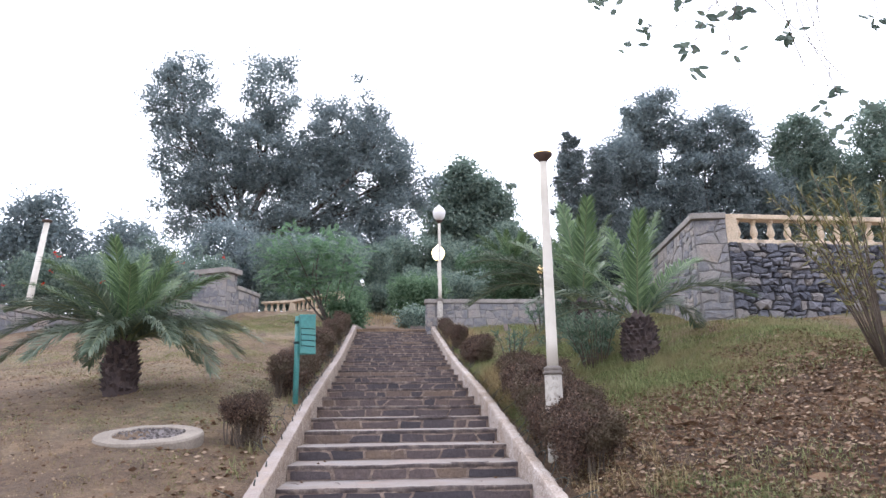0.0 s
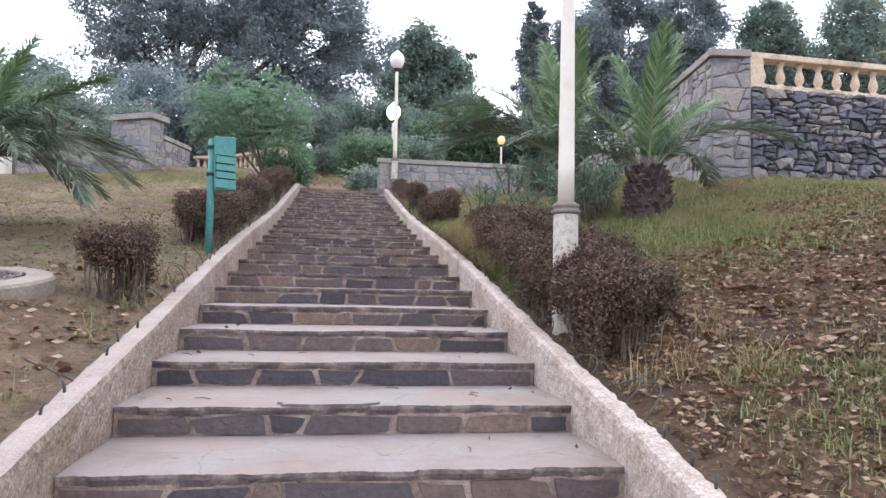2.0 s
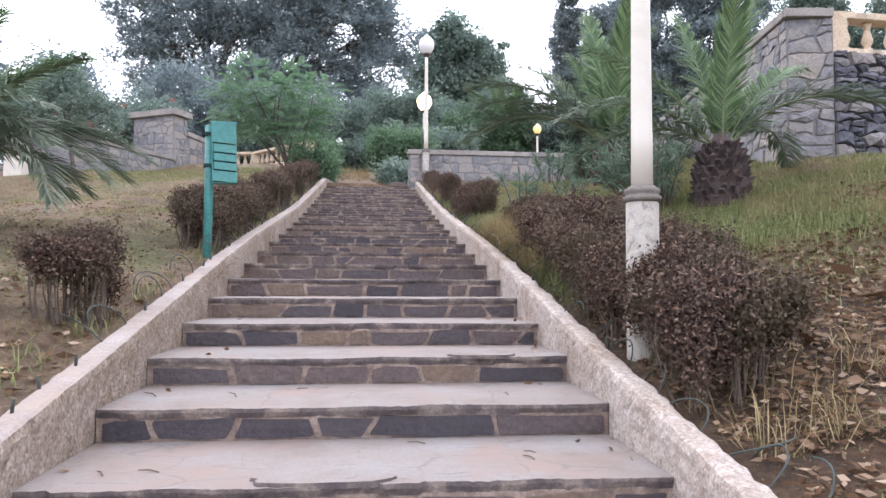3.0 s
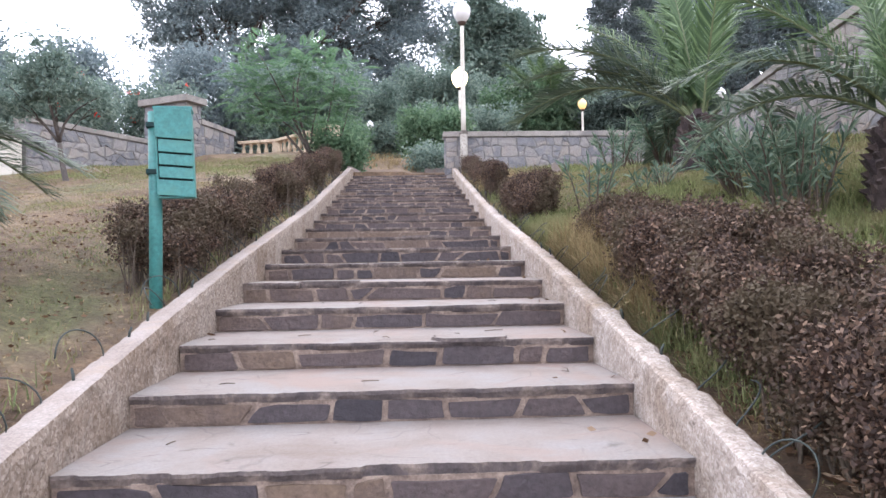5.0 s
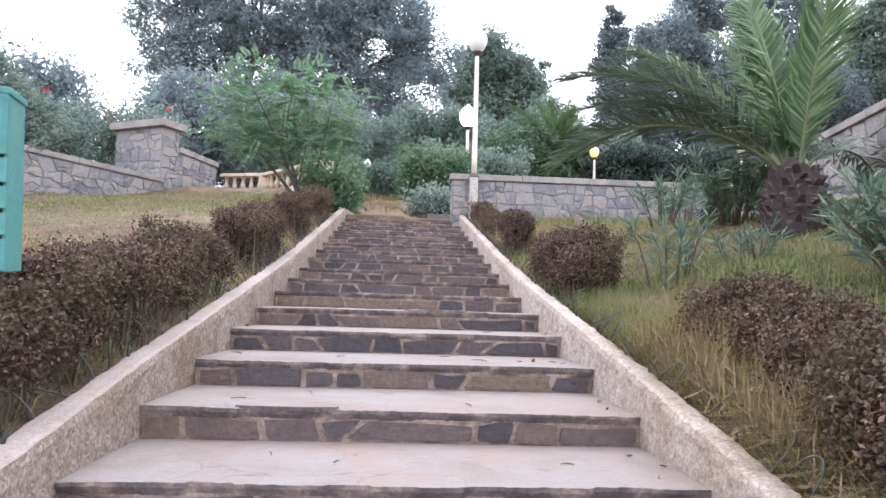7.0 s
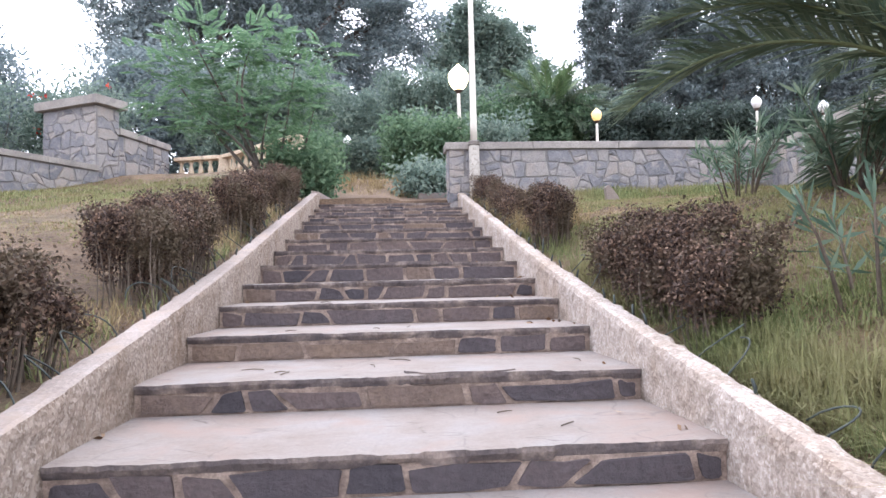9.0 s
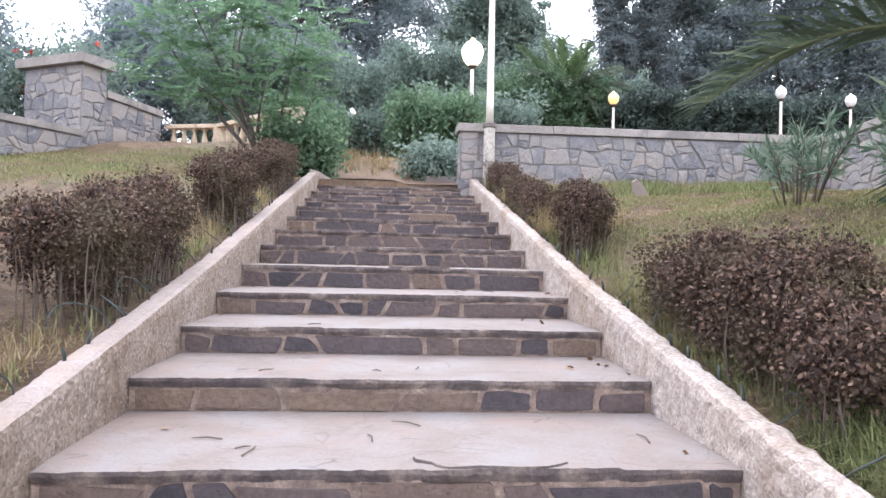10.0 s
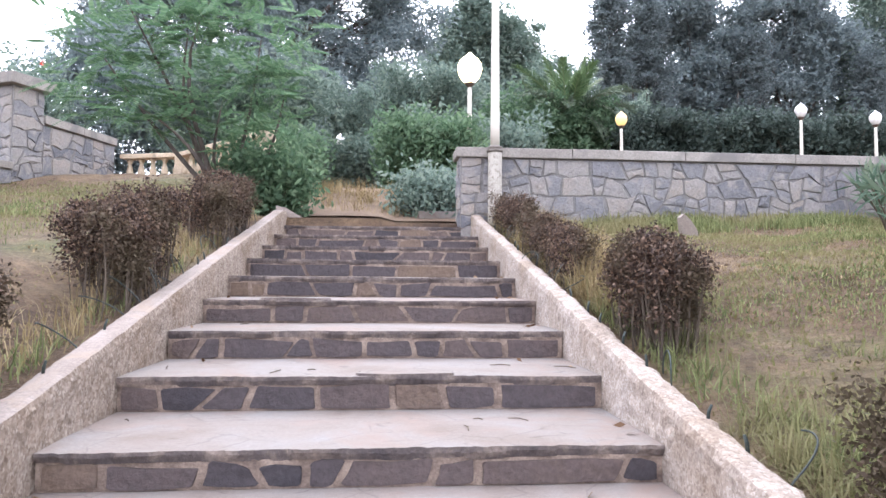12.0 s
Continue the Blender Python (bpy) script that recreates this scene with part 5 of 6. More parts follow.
# ---- litter bin ----
def build_bin():
    z = float(ground_z(-1.6, 8.36)) - 0.02
    t = thing("litter_bin", "teal-green slotted metal litter bin on a post", "litter bin", at=pose(-1.6, 8.36, z, 0, 0, 14))
    v, f = tube([(0, 0, -0.2), (0.004, 0, 0.7), (0.0, 0, 1.36)], [0.043, 0.043, 0.043], 16)
    part("post", mesh_from("post", v, f, [M_bin], smooth=True), t)
    body = Matrix.Translation((0.150, -0.05, 0.765)) @ Matrix.Rotation(radians(-2), 4, "Y") @ Matrix.Rotation(radians(3), 4, "X")
    w, d, h = 0.118, 0.10, 0.60
    bm = bmesh.new()
    box(bm, -w + 0.012, w - 0.012, -d + 0.022, d - 0.012, 0.02, h - 0.02)
    bm.transform(body)
    box_body = part("body", bm, t, "dark inside showing through the slots", mat=M_inside)
    for sx in (-1, 1):
        bm = bmesh.new()
        box(bm, min(sx * w, sx * (w - 0.012)), max(sx * w, sx * (w - 0.012)), -d, d, 0, h, 0.004)
        bm.transform(body)
        part("side_panel", bm, box_body, mat=M_bin)
    for nm, z0, z1 in (("base_panel", 0.0, 0.012), ("lid", h - 0.012, h + 0.012)):
        bm = bmesh.new()
        box(bm, -w + 0.013 if z0 == 0 else -w - 0.006, w - 0.013 if z0 == 0 else w + 0.006, -d - (0.006 if z0 else -0.002), d, z0, z1, 0.004)
        bm.transform(body)
        part(nm, bm, box_body, mat=M_bin)
    bm = bmesh.new()
    box(bm, -w + 0.013, w - 0.013, d - 0.010, d, 0.013, h - 0.013, 0.003)
    bm.transform(body)
    part("back_panel", bm, box_body, mat=M_bin)
    # slats with open slots between them
    edges = [(0.013, 0.118), (0.131, 0.205), (0.218, 0.292), (0.304, 0.387), (0.397, h - 0.004)]
    for z0, z1 in edges:
        bm = bmesh.new()
        box(bm, -w + (0.018 if 0.1 < z0 < 0.39 else 0.0), w, -d - 0.010, -d - 0.001, z0, z1, 0.003)
        for v in bm.verts:
            if v.co.z > z1 - 0.01 and z1 < 0.5:
                v.co.y += 0.007
            v.co.z -= 0.010 * (v.co.x / w)
        bm.transform(body)
        part("slat", bm, box_body, mat=M_bin)
    for zz in (0.93, 1.25):
        bm = bmesh.new()
        box(bm, -0.052, 0.06, -0.052, 0.052, zz, zz + 0.035, 0.006)
        part("bracket", bm, t, mat=M_inside)


build_bin()


# ---- round concrete cover ----
def build_cover():
    z = float(ground_z(-2.83, 5.6)) - 0.055
    t = thing("inspection_cover", "round pale concrete ring with a gravelly middle on the lawn", "manhole cover", at=pose(-2.83, 5.6, z, 9, 0, 0))
    prof = [(0.57, -0.15), (0.575, 0.045), (0.56, 0.068), (0.385, 0.075), (0.375, 0.065), (0.375, 0.0)]
    seg = 48
    verts, faces = [], []
    for r, h in prof:
        for k in range(seg):
            a = 2 * math.pi * k / seg
            e = 1 + 0.012 * noise.noise((math.cos(a) * 2, math.sin(a) * 2, r * 5))
            verts.append((r * e * math.cos(a), r * e * math.sin(a), h + 0.008 * noise.noise((math.cos(a) * 3, math.sin(a) * 3, r))))
    for j in range(len(prof) - 1):
        for k in range(seg):
            faces.append((j * seg + k, j * seg + (k + 1) % seg, (j + 1) * seg + (k + 1) % seg, (j + 1) * seg + k))
    part("ring", mesh_from("ring", verts, faces, [M_ring]), t)
    r = random.Random(4)
    rocks = []
    for i in range(260):
        a, q = r.uniform(0, 6.28), 0.37 * math.sqrt(r.random())
        s = r.uniform(0.012, 0.03)
        c = Vector((q * math.cos(a), q * math.sin(a), 0.055 + r.uniform(-0.01, 0.015)))
        vs = [c + Vector((r.uniform(0.6, 1) * s * dx, r.uniform(0.6, 1) * s * dy, r.uniform(0.5, 0.9) * s * dz)) for dx, dy, dz in ((1, 0, 0), (-1, 0, 0), (0, 1, 0), (0, -1, 0), (0, 0, 1), (0, 0, -1))]
        rocks.append((vs, [(0, 2, 4), (2, 1, 4), (1, 3, 4), (3, 0, 4), (2, 0, 5), (1, 2, 5), (3, 1, 5), (0, 3, 5)]))
    v, f = merge(rocks)
    part("gravel", mesh_from("gravel", v, f, [M_gravel]), t)["kind"] = "stuff"
    v, f = lathe([(0.374, -0.02), (0.374, 0.05)], 40)
    part("bed", mesh_from("bed", v, f, [M_gravel]), t)


build_cover()


# ---- wire hoops on the parapets ----
def build_hoops():
    r = random.Random(12)
    kinds = []
    for i in range(6):
        w, h = r.uniform(0.20, 0.36), r.uniform(0.10, 0.17)
        end = 1.0 if i < 3 else r.uniform(0.45, 0.7)
        pts = []
        for k in range(12):
            a = math.pi * end * k / 11
            pts.append((0.05 * math.sin(a) + 0.035 * i * math.sin(a), -w / 2 * math.cos(a) + w / 2, -0.03 + h * math.sin(a) ** 0.8 if 0 < k else -0.04))
        v, f = tube(pts, [0.0040] * 12, 6)
        kinds.append(mesh_from("hoop", v, f, [M_wire], smooth=True))
    v, f = tube([(0, 0, -0.03), (0.004, 0.003, 0.03), (0.014, 0.008, 0.06)], [0.008, 0.008, 0.006], 6)
    kinds.append(mesh_from("hoop", v, f, [M_wire], smooth=True))
    for sign in (-1, 1):
        y = 2.6
        while y < 20.5:
            k = r.choice((0, 1, 2, 3, 4, 5, 6, 6, 6))
            ob = new("edging_hoop", kinds[k])
            stub = k == 6
            tagged(ob, "broken stub of a thin metal edging wire" if stub else "bent dark wire edging hoop set in the parapet", "edging hoop", "edging hoops")
            x = sign * (HALF + (0.125 if stub else 0.12) + r.uniform(-0.015, 0.015))
            ob.matrix_basis = pose(x, y, float(slope(y)) + (0.205 if sign < 0 else 0.175), math.degrees(0.19), r.uniform(-18, 18), r.uniform(-50, 15) + (180 if sign < 0 else 0)) if not stub else pose(x, y, float(slope(y)) + (0.205 if sign < 0 else 0.175), 0, 0, r.uniform(0, 360))
            y += r.uniform(0.18, 0.42)


build_hoops()


# ---- overhanging branches and side shrubs ----
def build_overhang():
    t = thing("overhanging_tree", "leafy tree overhanging the slope with long bare twigs", "tree", at=(7.6, 4.6, gz(7.6, 4.6)))
    o = Vector((7.6, 4.6, gz(7.6, 4.6)))
    g = random.Random(9)
    wood = [limb((7.6, 4.6, o.z - 0.2), (7.3, 4.9, o.z + 3.2), 0.16, 0.12, 1, 0.05), limb((7.3, 4.9, o.z + 3.2), (6.4, 5.4, 7.4), 0.11, 0.07, 2, 0.08), limb((7.3, 4.9, o.z + 3.2), (8.6, 4.4, 7.4), 0.10, 0.06, 3, 0.08)]
    hub = Vector((6.4, 5.4, 7.4))
    quads = []
    # drooping twigs that end in clusters of broad leaves
    ends = [((2.62, 5.8, 6.26), 5), ((2.94, 5.8, 6.22), 5), ((3.33, 5.8, 5.83), 6), ((3.09, 5.8, 5.53), 4), ((3.87, 5.8, 5.58), 10), ((3.96, 5.8, 5.22), 6), ((4.28, 5.8, 5.99), 11), ((4.75, 5.8, 6.16), 12), ((5.42, 5.8, 5.83), 12), ((4.62, 5.8, 5.51), 3), ((6.0, 5.8, 5.0), 9), ((5.7, 5.8, 4.74), 4), ((6.78, 5.8, 6.09), 7), ((5.88, 5.8, 4.35), 5), ((4.7, 5.8, 4.54), 0), ((4.15, 5.8, 4.71), 0), ((5.46, 5.8, 5.26), 0), ((3.83, 5.8, 6.22), 6), ((6.43, 5.8, 4.76), 3), ((5.98, 5.8, 4.43), 2), ((3.27, 5.8, 5.29), 0)]
    for i, (e, n) in enumerate(ends):
        e = Vector(e)
        start = hub.lerp(Vector((5.0, 5.6, 7.3)), g.random()) + Vector((g.uniform(-1.2, 1.2), 0, g.uniform(-0.3, 0.2)))
        m = start.lerp(e, 0.5) + Vector((-0.15, 0, 0.25))
        way = [hub, start, m + Vector((g.uniform(-0.2, 0.2), 0, g.uniform(-0.1, 0.2))), start.lerp(e, 0.8) + Vector((g.uniform(-0.12, 0.12), 0, 0.10)), e]
        fine = [Vector(way[0])]
        for q in range(4):
            a0, a1, a2, a3 = way[max(0, q - 1)], way[q], way[q + 1], way[min(4, q + 2)]
            for u in (0.25, 0.5, 0.75, 1.0):
                fine.append(0.5 * ((2 * a1) + (a2 - a0) * u + (2 * a0 - 5 * a1 + 4 * a2 - a3) * u * u + (3 * a1 - a0 - 3 * a2 + a3) * u ** 3))
        wood.append(tube(fine, [0.011 - 0.0072 * q / 16 for q in range(17)], 5))
        for k in range(n):
            a = g.uniform(0, 6.28)
            d = Vector((math.cos(a), 0.4 * math.sin(a), g.uniform(-0.9, 0.5))).normalized()
            s = d.cross(Vector((g.uniform(-0.4, 0.4), 1, g.uniform(-0.4, 0.4)))).normalized()
            c = e + Vector((g.uniform(-0.10, 0.10), g.uniform(-0.08, 0.08), g.uniform(-0.06, 0.10)))
            ln, w = g.uniform(0.13, 0.20), g.uniform(0.032, 0.046)
            mid = c + d * ln * 0.5
            quads.append([c, c + d * ln * 0.25 + s * w * 0.8, mid + s * w, c + d * ln * 0.8 + s * w * 0.7, c + d * ln, c + d * ln * 0.8 - s * w * 0.7, mid - s * w, c + d * ln * 0.25 - s * w * 0.8])
    v, f = merge(wood)
    part("trunk", mesh_from("trunk", [p - o for p in v], f, [M_twig], smooth=True), t)
    q = np.array([[tuple(p - o) for p in leaf] for leaf in quads])
    part("leaves", quads_mesh("leaves", q, M_laurel, 8), t)


build_overhang()


def build_narrow_shrub(base, height, spread, stems, per, mat, label, seed, leaf=(0.15, 0.02), lean=(0, 0)):
    """Long whippy stems with narrow leaves, as on an oleander."""
    t = thing("oleander", label, "shrub", at=base)
    g = np.random.default_rng(seed)
    wood, quads = [], []
    for i in range(stems):
        a = g.uniform(0, 6.28)
        q = spread * math.sqrt(g.uniform(0.02, 1))
        h = height * g.uniform(0.6, 1.05)
        tip = Vector((q * math.cos(a) + lean[0], q * math.sin(a) + lean[1], h))
        foot = Vector((0.15 * math.cos(a), 0.15 * math.sin(a), -0.1))
        mid = foot.lerp(tip, 0.55) + Vector((0, 0, 0.15 * h))
        wood.append(tube([foot, foot.lerp(mid, 0.5) + Vector((0, 0, 0.04)), mid, tip], [0.014, 0.011, 0.008, 0.003], 5))
        for j in range(per):
            s = g.uniform(0.3, 1.0)
            c = np.array(foot.lerp(mid, s / 0.55) if s < 0.55 else mid.lerp(tip, (s - 0.55) / 0.45))
            d = np.array(tip - foot) / (tip - foot).length * 0.7 + g.normal(size=3) * 0.55
            d /= np.linalg.norm(d)
            e = np.cross(d, g.normal(size=3))
            e /= np.linalg.norm(e)
            ln, w = leaf[0] * g.uniform(0.6, 1.3), leaf[1] * g.uniform(0.7, 1.2)
            quads.append([c, c + d * ln * 0.45 + e * w / 2, c + d * ln, c + d * ln * 0.45 - e * w / 2])
    v, f = merge(wood)
    part("brushwood", mesh_from("brushwood", v, f, [M_twig], smooth=True), t)["kind"] = "stuff"
    part("leaves", quads_mesh("leaves", np.array(quads), mat), t)
    return t


def at_ground(x, y):
    return (x, y, gz(x, y))


build_narrow_shrub(at_ground(5.6, 4.9), 2.4, 1.3, 42, 60, M_olive, "straggling yellowish shrub with narrow leaves on the slope", 3, lean=(0.2, 0))
build_narrow_shrub(at_ground(3.3, 9.0), 0.85, 0.6, 28, 46, M_oleander, "grey-green narrow-leaved shrub beside a palm", 4)
build_narrow_shrub(at_ground(3.7, 10.6), 0.75, 0.7, 30, 40, M_oleander, "grey-green oleander in the grass", 5, leaf=(0.18, 0.026))
build_narrow_shrub(at_ground(4.65, 15.3), 0.85, 0.8, 26, 40, M_oleander, "dark green oleander below a palm", 6, leaf=(0.22, 0.030))
build_narrow_shrub(at_ground(4.1, 16.6), 0.85, 0.55, 10, 34, M_oleander, "green oleander in the grass below the stone wall", 8, leaf=(0.22, 0.030))
build_narrow_shrub(at_ground(5.2, 18.4), 0.8, 0.6, 12, 30, M_oleander, "thin green oleander in the grass below the stone wall", 12, leaf=(0.20, 0.028))
build_narrow_shrub(at_ground(2.45, 12.1), 0.62, 0.4, 8, 22, M_oleander, "young green oleander beside the clipped hedge", 13, leaf=(0.19, 0.026))
build_narrow_shrub(at_ground(3.3, 12.4), 0.34, 0.35, 9, 24, M_oleander, "low grey-green weed shrub in the grass", 9)
for k, (hx, hy) in enumerate(((-10.6, 25.8), (-8.6, 28.5), (-13.4, 25.5))):
    sh = build_shrub("hibiscus", (hx, hy, gz(hx, hy)), (1.4, 0.9, 2.3), 230, 46, 0.16, (0.13, 0.07), M_dark, "dark shrub with red flowers behind the wall", "shrub", 300 + k, stems=16)
    gq = np.random.default_rng(50 + k)
    cpos = np.stack([gq.uniform(-1.4, 1.4, 5), gq.uniform(-1.0, -0.5, 5), gq.uniform(1.0, 2.5, 5)], 1)
    petals = (cpos[:, None, :] + gq.normal(size=(5, 8, 3)) * 0.045).reshape(-1, 3)
    part("blossom", quads_mesh("blossom", leaf_faces(petals, 0.09, 0.07), M_flower), sh, "red flowers")["kind"] = "stuff"


# ---- grass and litter ----
def blades(n, xr, yr, height, width, seed, lean=0.5, clump=None, keep=None):
    g = np.random.default_rng(seed)
    if clump is None:
        x, y = g.uniform(*xr, n), g.uniform(*yr, n)
    else:
        cx, cy = g.uniform(*xr, clump[0]), g.uniform(*yr, clump[0])
        pick = g.integers(0, clump[0], n)
        x, y = cx[pick] + g.normal(size=n) * clump[1], cy[pick] + g.normal(size=n) * clump[1]
    ok = (np.abs(x) > 1.56) | (y > 23)
    if keep is not None:
        ok &= keep(x, y)
    x, y = x[ok], y[ok]
    n = len(x)
    z = ground_z(x, y)
    h = height * g.uniform(0.4, 1.3, n)
    a = g.uniform(0, 2 * np.pi, n)
    ln = g.uniform(0, 1, n) * lean
    p = np.stack([x, y, z - 0.01], 1)
    d = np.stack([np.cos(a) * ln, np.sin(a) * ln, np.ones(n)], 1)
    d /= np.linalg.norm(d, axis=1, keepdims=True)
    s = np.stack([-np.sin(a), np.cos(a), np.zeros(n)], 1) * (width * g.uniform(0.6, 1.4, n))[:, None] / 2
    mid = p + d * h[:, None] * 0.55
    tip = p + d * h[:, None] + np.stack([np.cos(a), np.sin(a), -0.35 * np.ones(n)], 1) * (h * ln * 0.6)[:, None]
    return np.stack([p - s, p + s, mid + s * 0.8, tip, mid - s * 0.8], 1)


def blade_mesh(name, corners, mat):
    """Bent blades: a four-cornered foot and a three-cornered tip each."""
    n = len(corners)
    me = bpy.data.meshes.new(name)
    me.vertices.add(n * 5)
    me.vertices.foreach_set("co", np.asarray(corners, dtype=np.float32).ravel())
    idx = (np.arange(n, dtype=np.int32) * 5)[:, None] + np.array([0, 1, 2, 4, 4, 2, 3], dtype=np.int32)
    me.loops.add(n * 7)
    me.loops.foreach_set("vertex_index", idx.ravel())
    me.polygons.add(n * 2)
    starts = (np.arange(n, dtype=np.int32) * 7)[:, None] + np.array([0, 4], dtype=np.int32)
    me.polygons.foreach_set("loop_start", starts.ravel())
    me.update(calc_edges=True)
    me.materials.append(mat)
    return me


def open_lawn(x, y):
    d = ((TW[1][0] - TW[0][0]) * (y - TW[0][1]) - (TW[1][1] - TW[0][1]) * (x - TW[0][0])) / math.hypot(TW[1][0] - TW[0][0], TW[1][1] - TW[0][1])
    ring = (x + 2.83) ** 2 + (y - 5.6) ** 2 > 0.38
    return ring & ~((y > 10.0) & (d < 0.1)) & ~((y > 21.6) & (x > 1.1))


def stuff(name, quads, mat, label, category, k=5):
    me = blade_mesh(name, quads, mat) if k == 5 else quads_mesh(name, quads, mat, k)
    return tagged(new(name, me), label, category, kind="stuff")


def patchy(low):
    """Lawn that is worn through in patches."""
    def test(x, y):
        worn = np.array([noise.noise((p * 0.55, q * 0.55, 3.1)) + 0.5 * noise.noise((p * 1.7, q * 1.7, 8.2)) for p, q in zip(x, y)])
        return open_lawn(x, y) & (worn > low)
    return test


stuff("dry_turf", np.concatenate([blades(110000, (-9, -1.5), (2.5, 25), 0.034, 0.011, 1, 1.9, keep=patchy(-0.35)), blades(26000, (1.5, 8.0), (1.5, 6.8), 0.034, 0.008, 2, 1.9, keep=open_lawn), blades(90000, (1.5, 8.0), (6.8, 22), 0.040, 0.010, 20, 1.7, keep=open_lawn)]), M_turf, "short dry turf on the slopes beside the stair", "grass")
stuff("green_grass", np.concatenate([
    blades(42000, (2.0, 7.2), (6.5, 13.0), 0.085, 0.008, 3, 1.0, (900, 0.15), open_lawn),
    blades(90000, (1.9, 7.2), (11.5, 21.6), 0.055, 0.009, 23, 1.2, (1900, 0.16), patchy(-0.18)),
    blades(15000, (2.3, 6.4), (5.4, 8.8), 0.085, 0.008, 10, 1.0, (420, 0.16), open_lawn),
    blades(3500, (2.0, 3.6), (2.4, 3.9), 0.085, 0.007, 17, 1.3, (60, 0.13), open_lawn),
    blades(2000, (2.4, 6.5), (3.5, 6.0), 0.06, 0.007, 18, 1.4, (90, 0.12), open_lawn),
    blades(22000, (2.3, 4.6), (6.5, 12.5), 0.16, 0.007, 8, 1.4, (560, 0.16), open_lawn),
    blades(15000, (-6.5, -1.7), (5.5, 14), 0.045, 0.008, 24, 1.4, (520, 0.12), patchy(0.0)),
    blades(16000, (-9, -3), (12, 25), 0.055, 0.008, 4, 1.0, (600, 0.22), patchy(0.05)),
    blades(9000, (2.0, 6.8), (20.6, 21.7), 0.17, 0.010, 5, 0.6, (240, 0.14), open_lawn),
    blades(9000, (1.50, 1.95), (6.5, 15), 0.20, 0.006, 6, 1.4, (150, 0.07)),
    blades(16000, (1.50, 2.0), (7.4, 12.4), 0.20, 0.005, 16, 1.8, (260, 0.08)),
    blades(3500, (1.50, 1.85), (14.4, 21), 0.18, 0.006, 26, 1.3, (90, 0.07)),
    blades(20000, (-8, -2.3), (18.0, 24.5), 0.085, 0.009, 9, 0.9, (320, 0.25), open_lawn),
    blades(1600, (-1.75, -1.54), (2.5, 20), 0.15, 0.008, 7, 1.1, (80, 0.07))]), M_grass, "tufts of green grass on the slope", "grass")
stuff("straw", np.concatenate([
    blades(14000, (1.55, 2.3), (7.6, 10.6), 0.34, 0.006, 11, 1.7, (230, 0.12)),
    blades(11000, (1.55, 2.3), (16.8, 21.4), 0.32, 0.005, 12, 1.6, (190, 0.12)),
    blades(1500, (-2.0, -1.6), (15.4, 21.6), 0.24, 0.006, 13, 1.0, (90, 0.09)),
    blades(1300, (1.6, 2.5), (3.6, 8.0), 0.24, 0.005, 14, 1.6, (80, 0.07)),
    blades(2600, (-1.2, 1.2), (23.3, 26.5), 0.30, 0.008, 16, 1.1, (60, 0.12), lambda x, y: x > -9),
    blades(500, (-2.1, -1.6), (12.6, 13.4), 0.16, 0.005, 15, 1.2, (40, 0.08))]), M_straw, "tall dry straw beside the parapets", "grass")


def litter(n, xr, yr, seed, size):
    g = np.random.default_rng(seed)
    x, y = g.uniform(*xr, n), g.uniform(*yr, n)
    ok = (np.abs(x) > 1.6) & open_lawn(x, y)
    x, y = x[ok], y[ok]
    c = np.stack([x, y, ground_z(x, y) + 0.02], 1)
    return leaf_faces(c, size, size * 0.45, 0.12)


stuff("fallen_leaves", np.concatenate([litter(26000, (1.6, 7.5), (1.5, 7.6), 3, 0.055), litter(380, (1.8, 6), (1.5, 8), 4, 0.11), litter(70, (2.2, 6), (2.5, 6.5), 7, 0.20), litter(3600, (-7, -1.6), (2, 12), 5, 0.045), litter(260, (-2.6, -1.6), (2.5, 7), 6, 0.09)]), M_litter, "fallen dry leaves on the slope", "leaves", 4)


def step_litter():
    """Twigs, chips and single leaves lying on the treads."""
    g = np.random.default_rng(8)
    twigs = []
    for i in range(70):
        k = int(g.integers(-2, 20))
        x, y = g.uniform(-1.2, 1.2), nose_y(k) + g.uniform(0.12, 0.7)
        a, ln = g.uniform(0, 3.14), g.uniform(0.04, 0.16)
        z = nose_z(k) + 0.010
        dx, dy = math.cos(a) * ln / 2, math.sin(a) * ln / 2
        twigs.append(tube([(x - dx, y - dy, z), (x + dy * 0.15, y - dx * 0.15, z + 0.004), (x + dx, y + dy, z)], [0.003, 0.0035, 0.002], 5))
    v, f = merge(twigs)
    ob = new("twigs", mesh_from("twigs", v, f, [M_twig]))
    tagged(ob, "small twigs lying on the stair treads", "twigs", kind="stuff")
    pts = []
    for i in range(90):
        k = int(g.integers(-2, 20))
        sgn = 1 if g.random() < 0.7 else -1
        pts.append((sgn * (1.28 - abs(g.normal()) * 0.22), nose_y(k) + g.uniform(0.15, 0.75), nose_z(k) + 0.012))
    stuff("leaves_on_steps", leaf_faces(np.array(pts), 0.05, 0.026, 0.2), M_litter, "dry leaves lying on the stair treads", "leaves", 4)


step_litter()


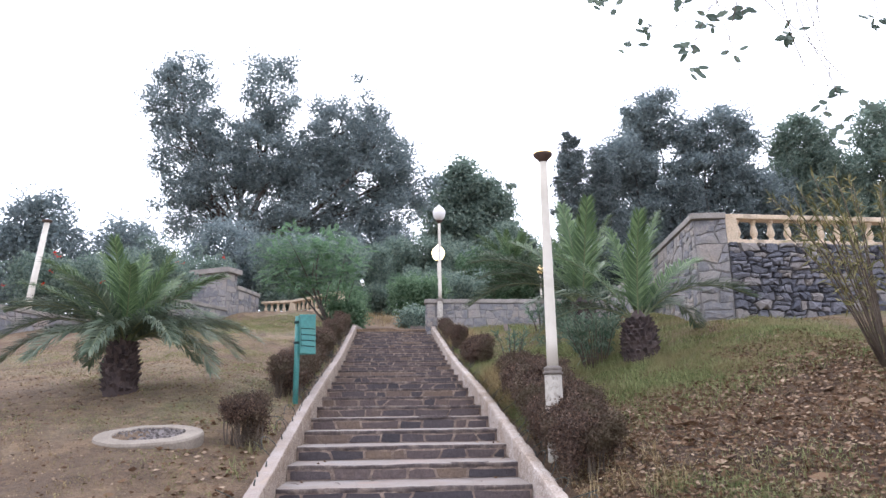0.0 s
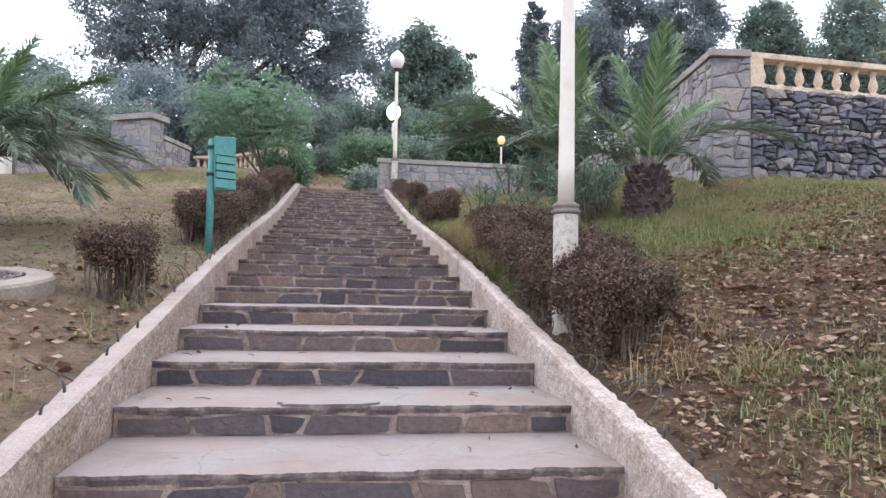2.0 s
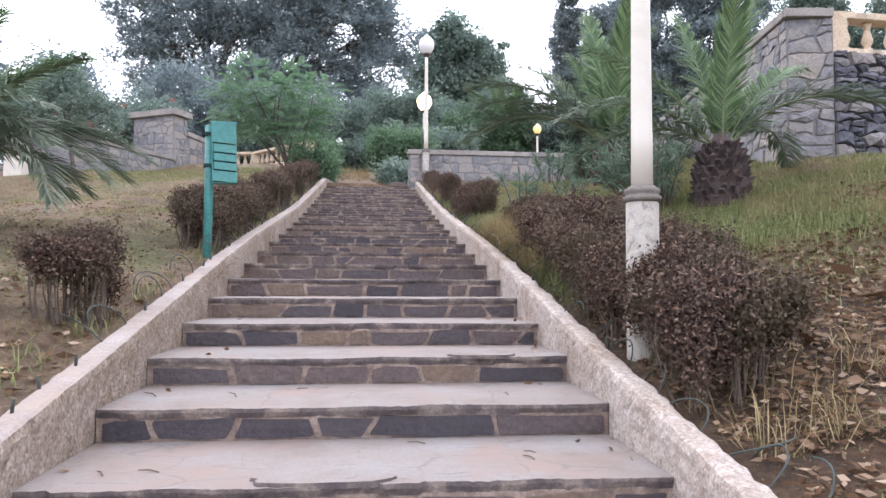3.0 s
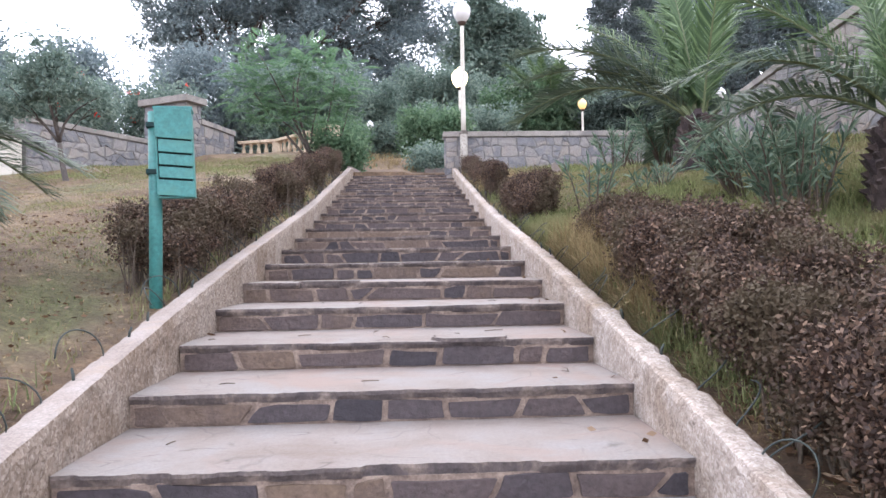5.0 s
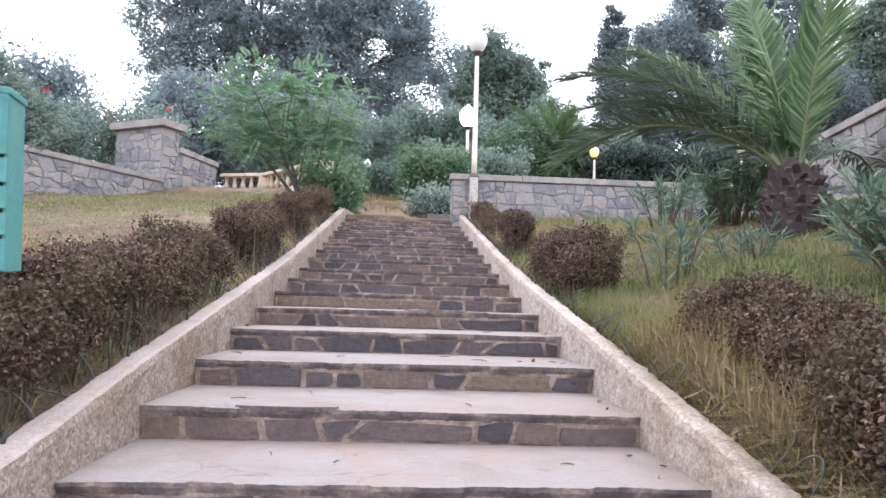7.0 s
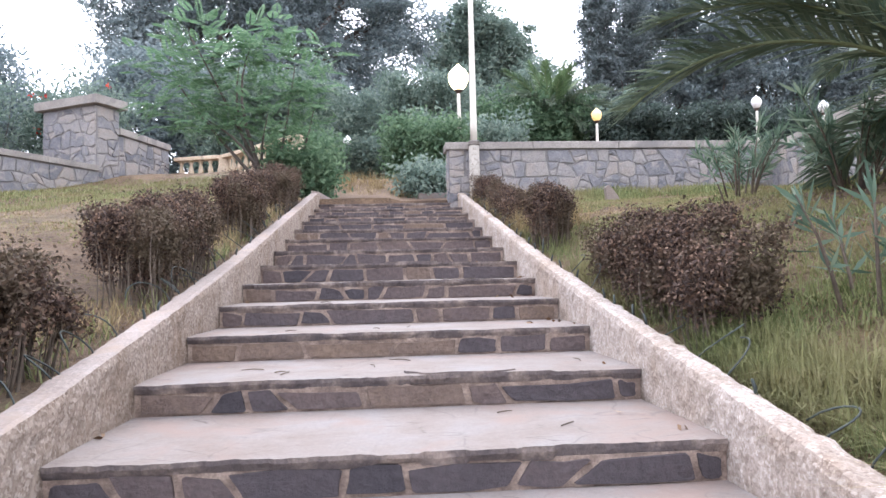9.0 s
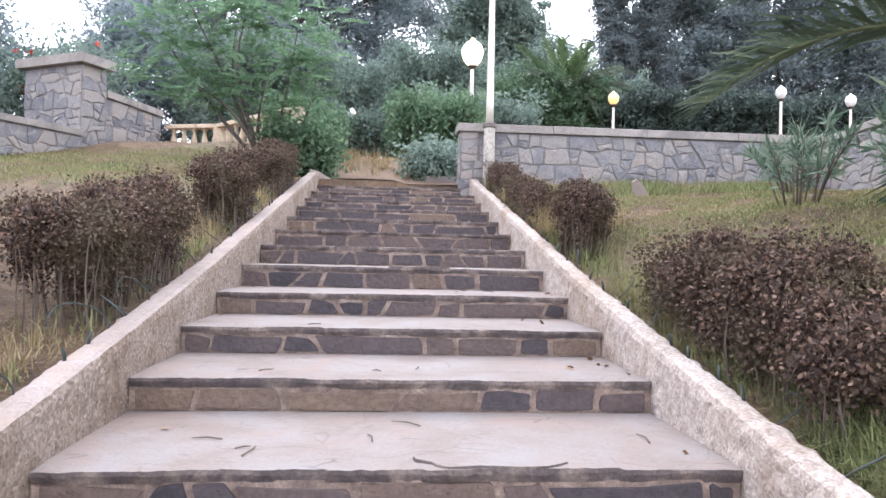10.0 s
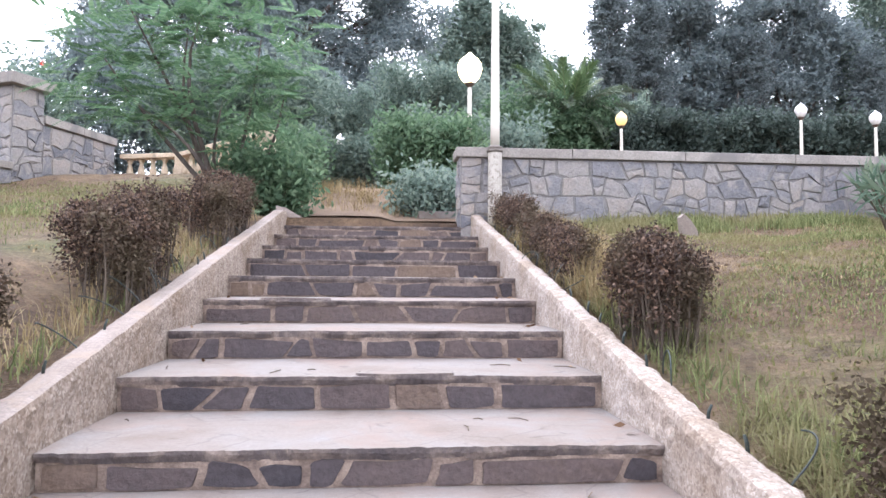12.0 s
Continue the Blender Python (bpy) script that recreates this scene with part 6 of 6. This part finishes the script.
def build_stair_head():
    bm = bmesh.new()
    lo = [(-1.46, 3.2), (-0.92, 3.2), (-0.92, 3.49), (-1.32, 3.72), (-1.46, 3.75)]
    a = [bm.verts.new((x, 22.02, z)) for x, z in lo]
    b = [bm.verts.new((x, 22.16, z)) for x, z in lo]
    bm.faces.new(a)
    bm.faces.new(list(reversed(b)))
    for i in range(5):
        bm.faces.new((a[i], b[i], b[(i + 1) % 5], a[(i + 1) % 5]))
    me = bpy.data.meshes.new("parapet_end")
    bm.to_mesh(me)
    bm.free()
    me.materials.append(M_parapet_top)
    tagged(new("parapet_end", me), "pale sloping end of the parapet at the head of the stair", "parapet", kind="structure")
    t = thing("stone_slab", "single pale stone step at the head of the stair", "step", at=(0.95, 23.4, gz(0.95, 23.4)))
    bm = bmesh.new()
    box(bm, -0.32, 0.3, -0.2, 0.25, -0.15, 0.10, 0.015)
    part("slab", bm, t, mat=M_tread)


build_stair_head()


def build_leaning_slab():
    t = thing("leaning_stone", "small tan wedge-shaped stone standing in the grass", "stone", at=pose(3.75, 20.1, float(ground_z(3.75, 20.1)), 6, -14, 12))
    rim = [(-0.11, -0.08), (0.13, -0.08), (0.12, 0.06), (0.05, 0.20), (-0.03, 0.30), (-0.10, 0.27)]
    vs = [(x, -0.035, z) for x, z in rim] + [(x * 0.95, 0.035, z * 0.97) for x, z in rim]
    fs = [tuple(range(6)), tuple(reversed(range(6, 12)))] + [(i, i + 6, (i + 1) % 6 + 6, (i + 1) % 6) for i in range(6)]
    part("slab", mesh_from("slab", vs, fs, [M_parapet_top]), t)


build_leaning_slab()

# earth at the head of the stair
bm = bmesh.new()
v0 = [bm.verts.new((x, y, gz(x, y) + 0.03 + 0.02 * noise.noise((x, y, 1)))) for y in np.arange(23.0, 27.1, 0.25) for x in np.arange(-1.25, 1.26, 0.25)]
for i in range(16):
    for j in range(10):
        a = i * 11 + j
        bm.faces.new((v0[a], v0[a + 1], v0[a + 12], v0[a + 11]))
me = bpy.data.meshes.new("path")
bm.to_mesh(me)
bm.free()
me.materials.append(M_path)
tagged(new("path", me), "bare brown earth path at the head of the stair", "path", kind="structure")
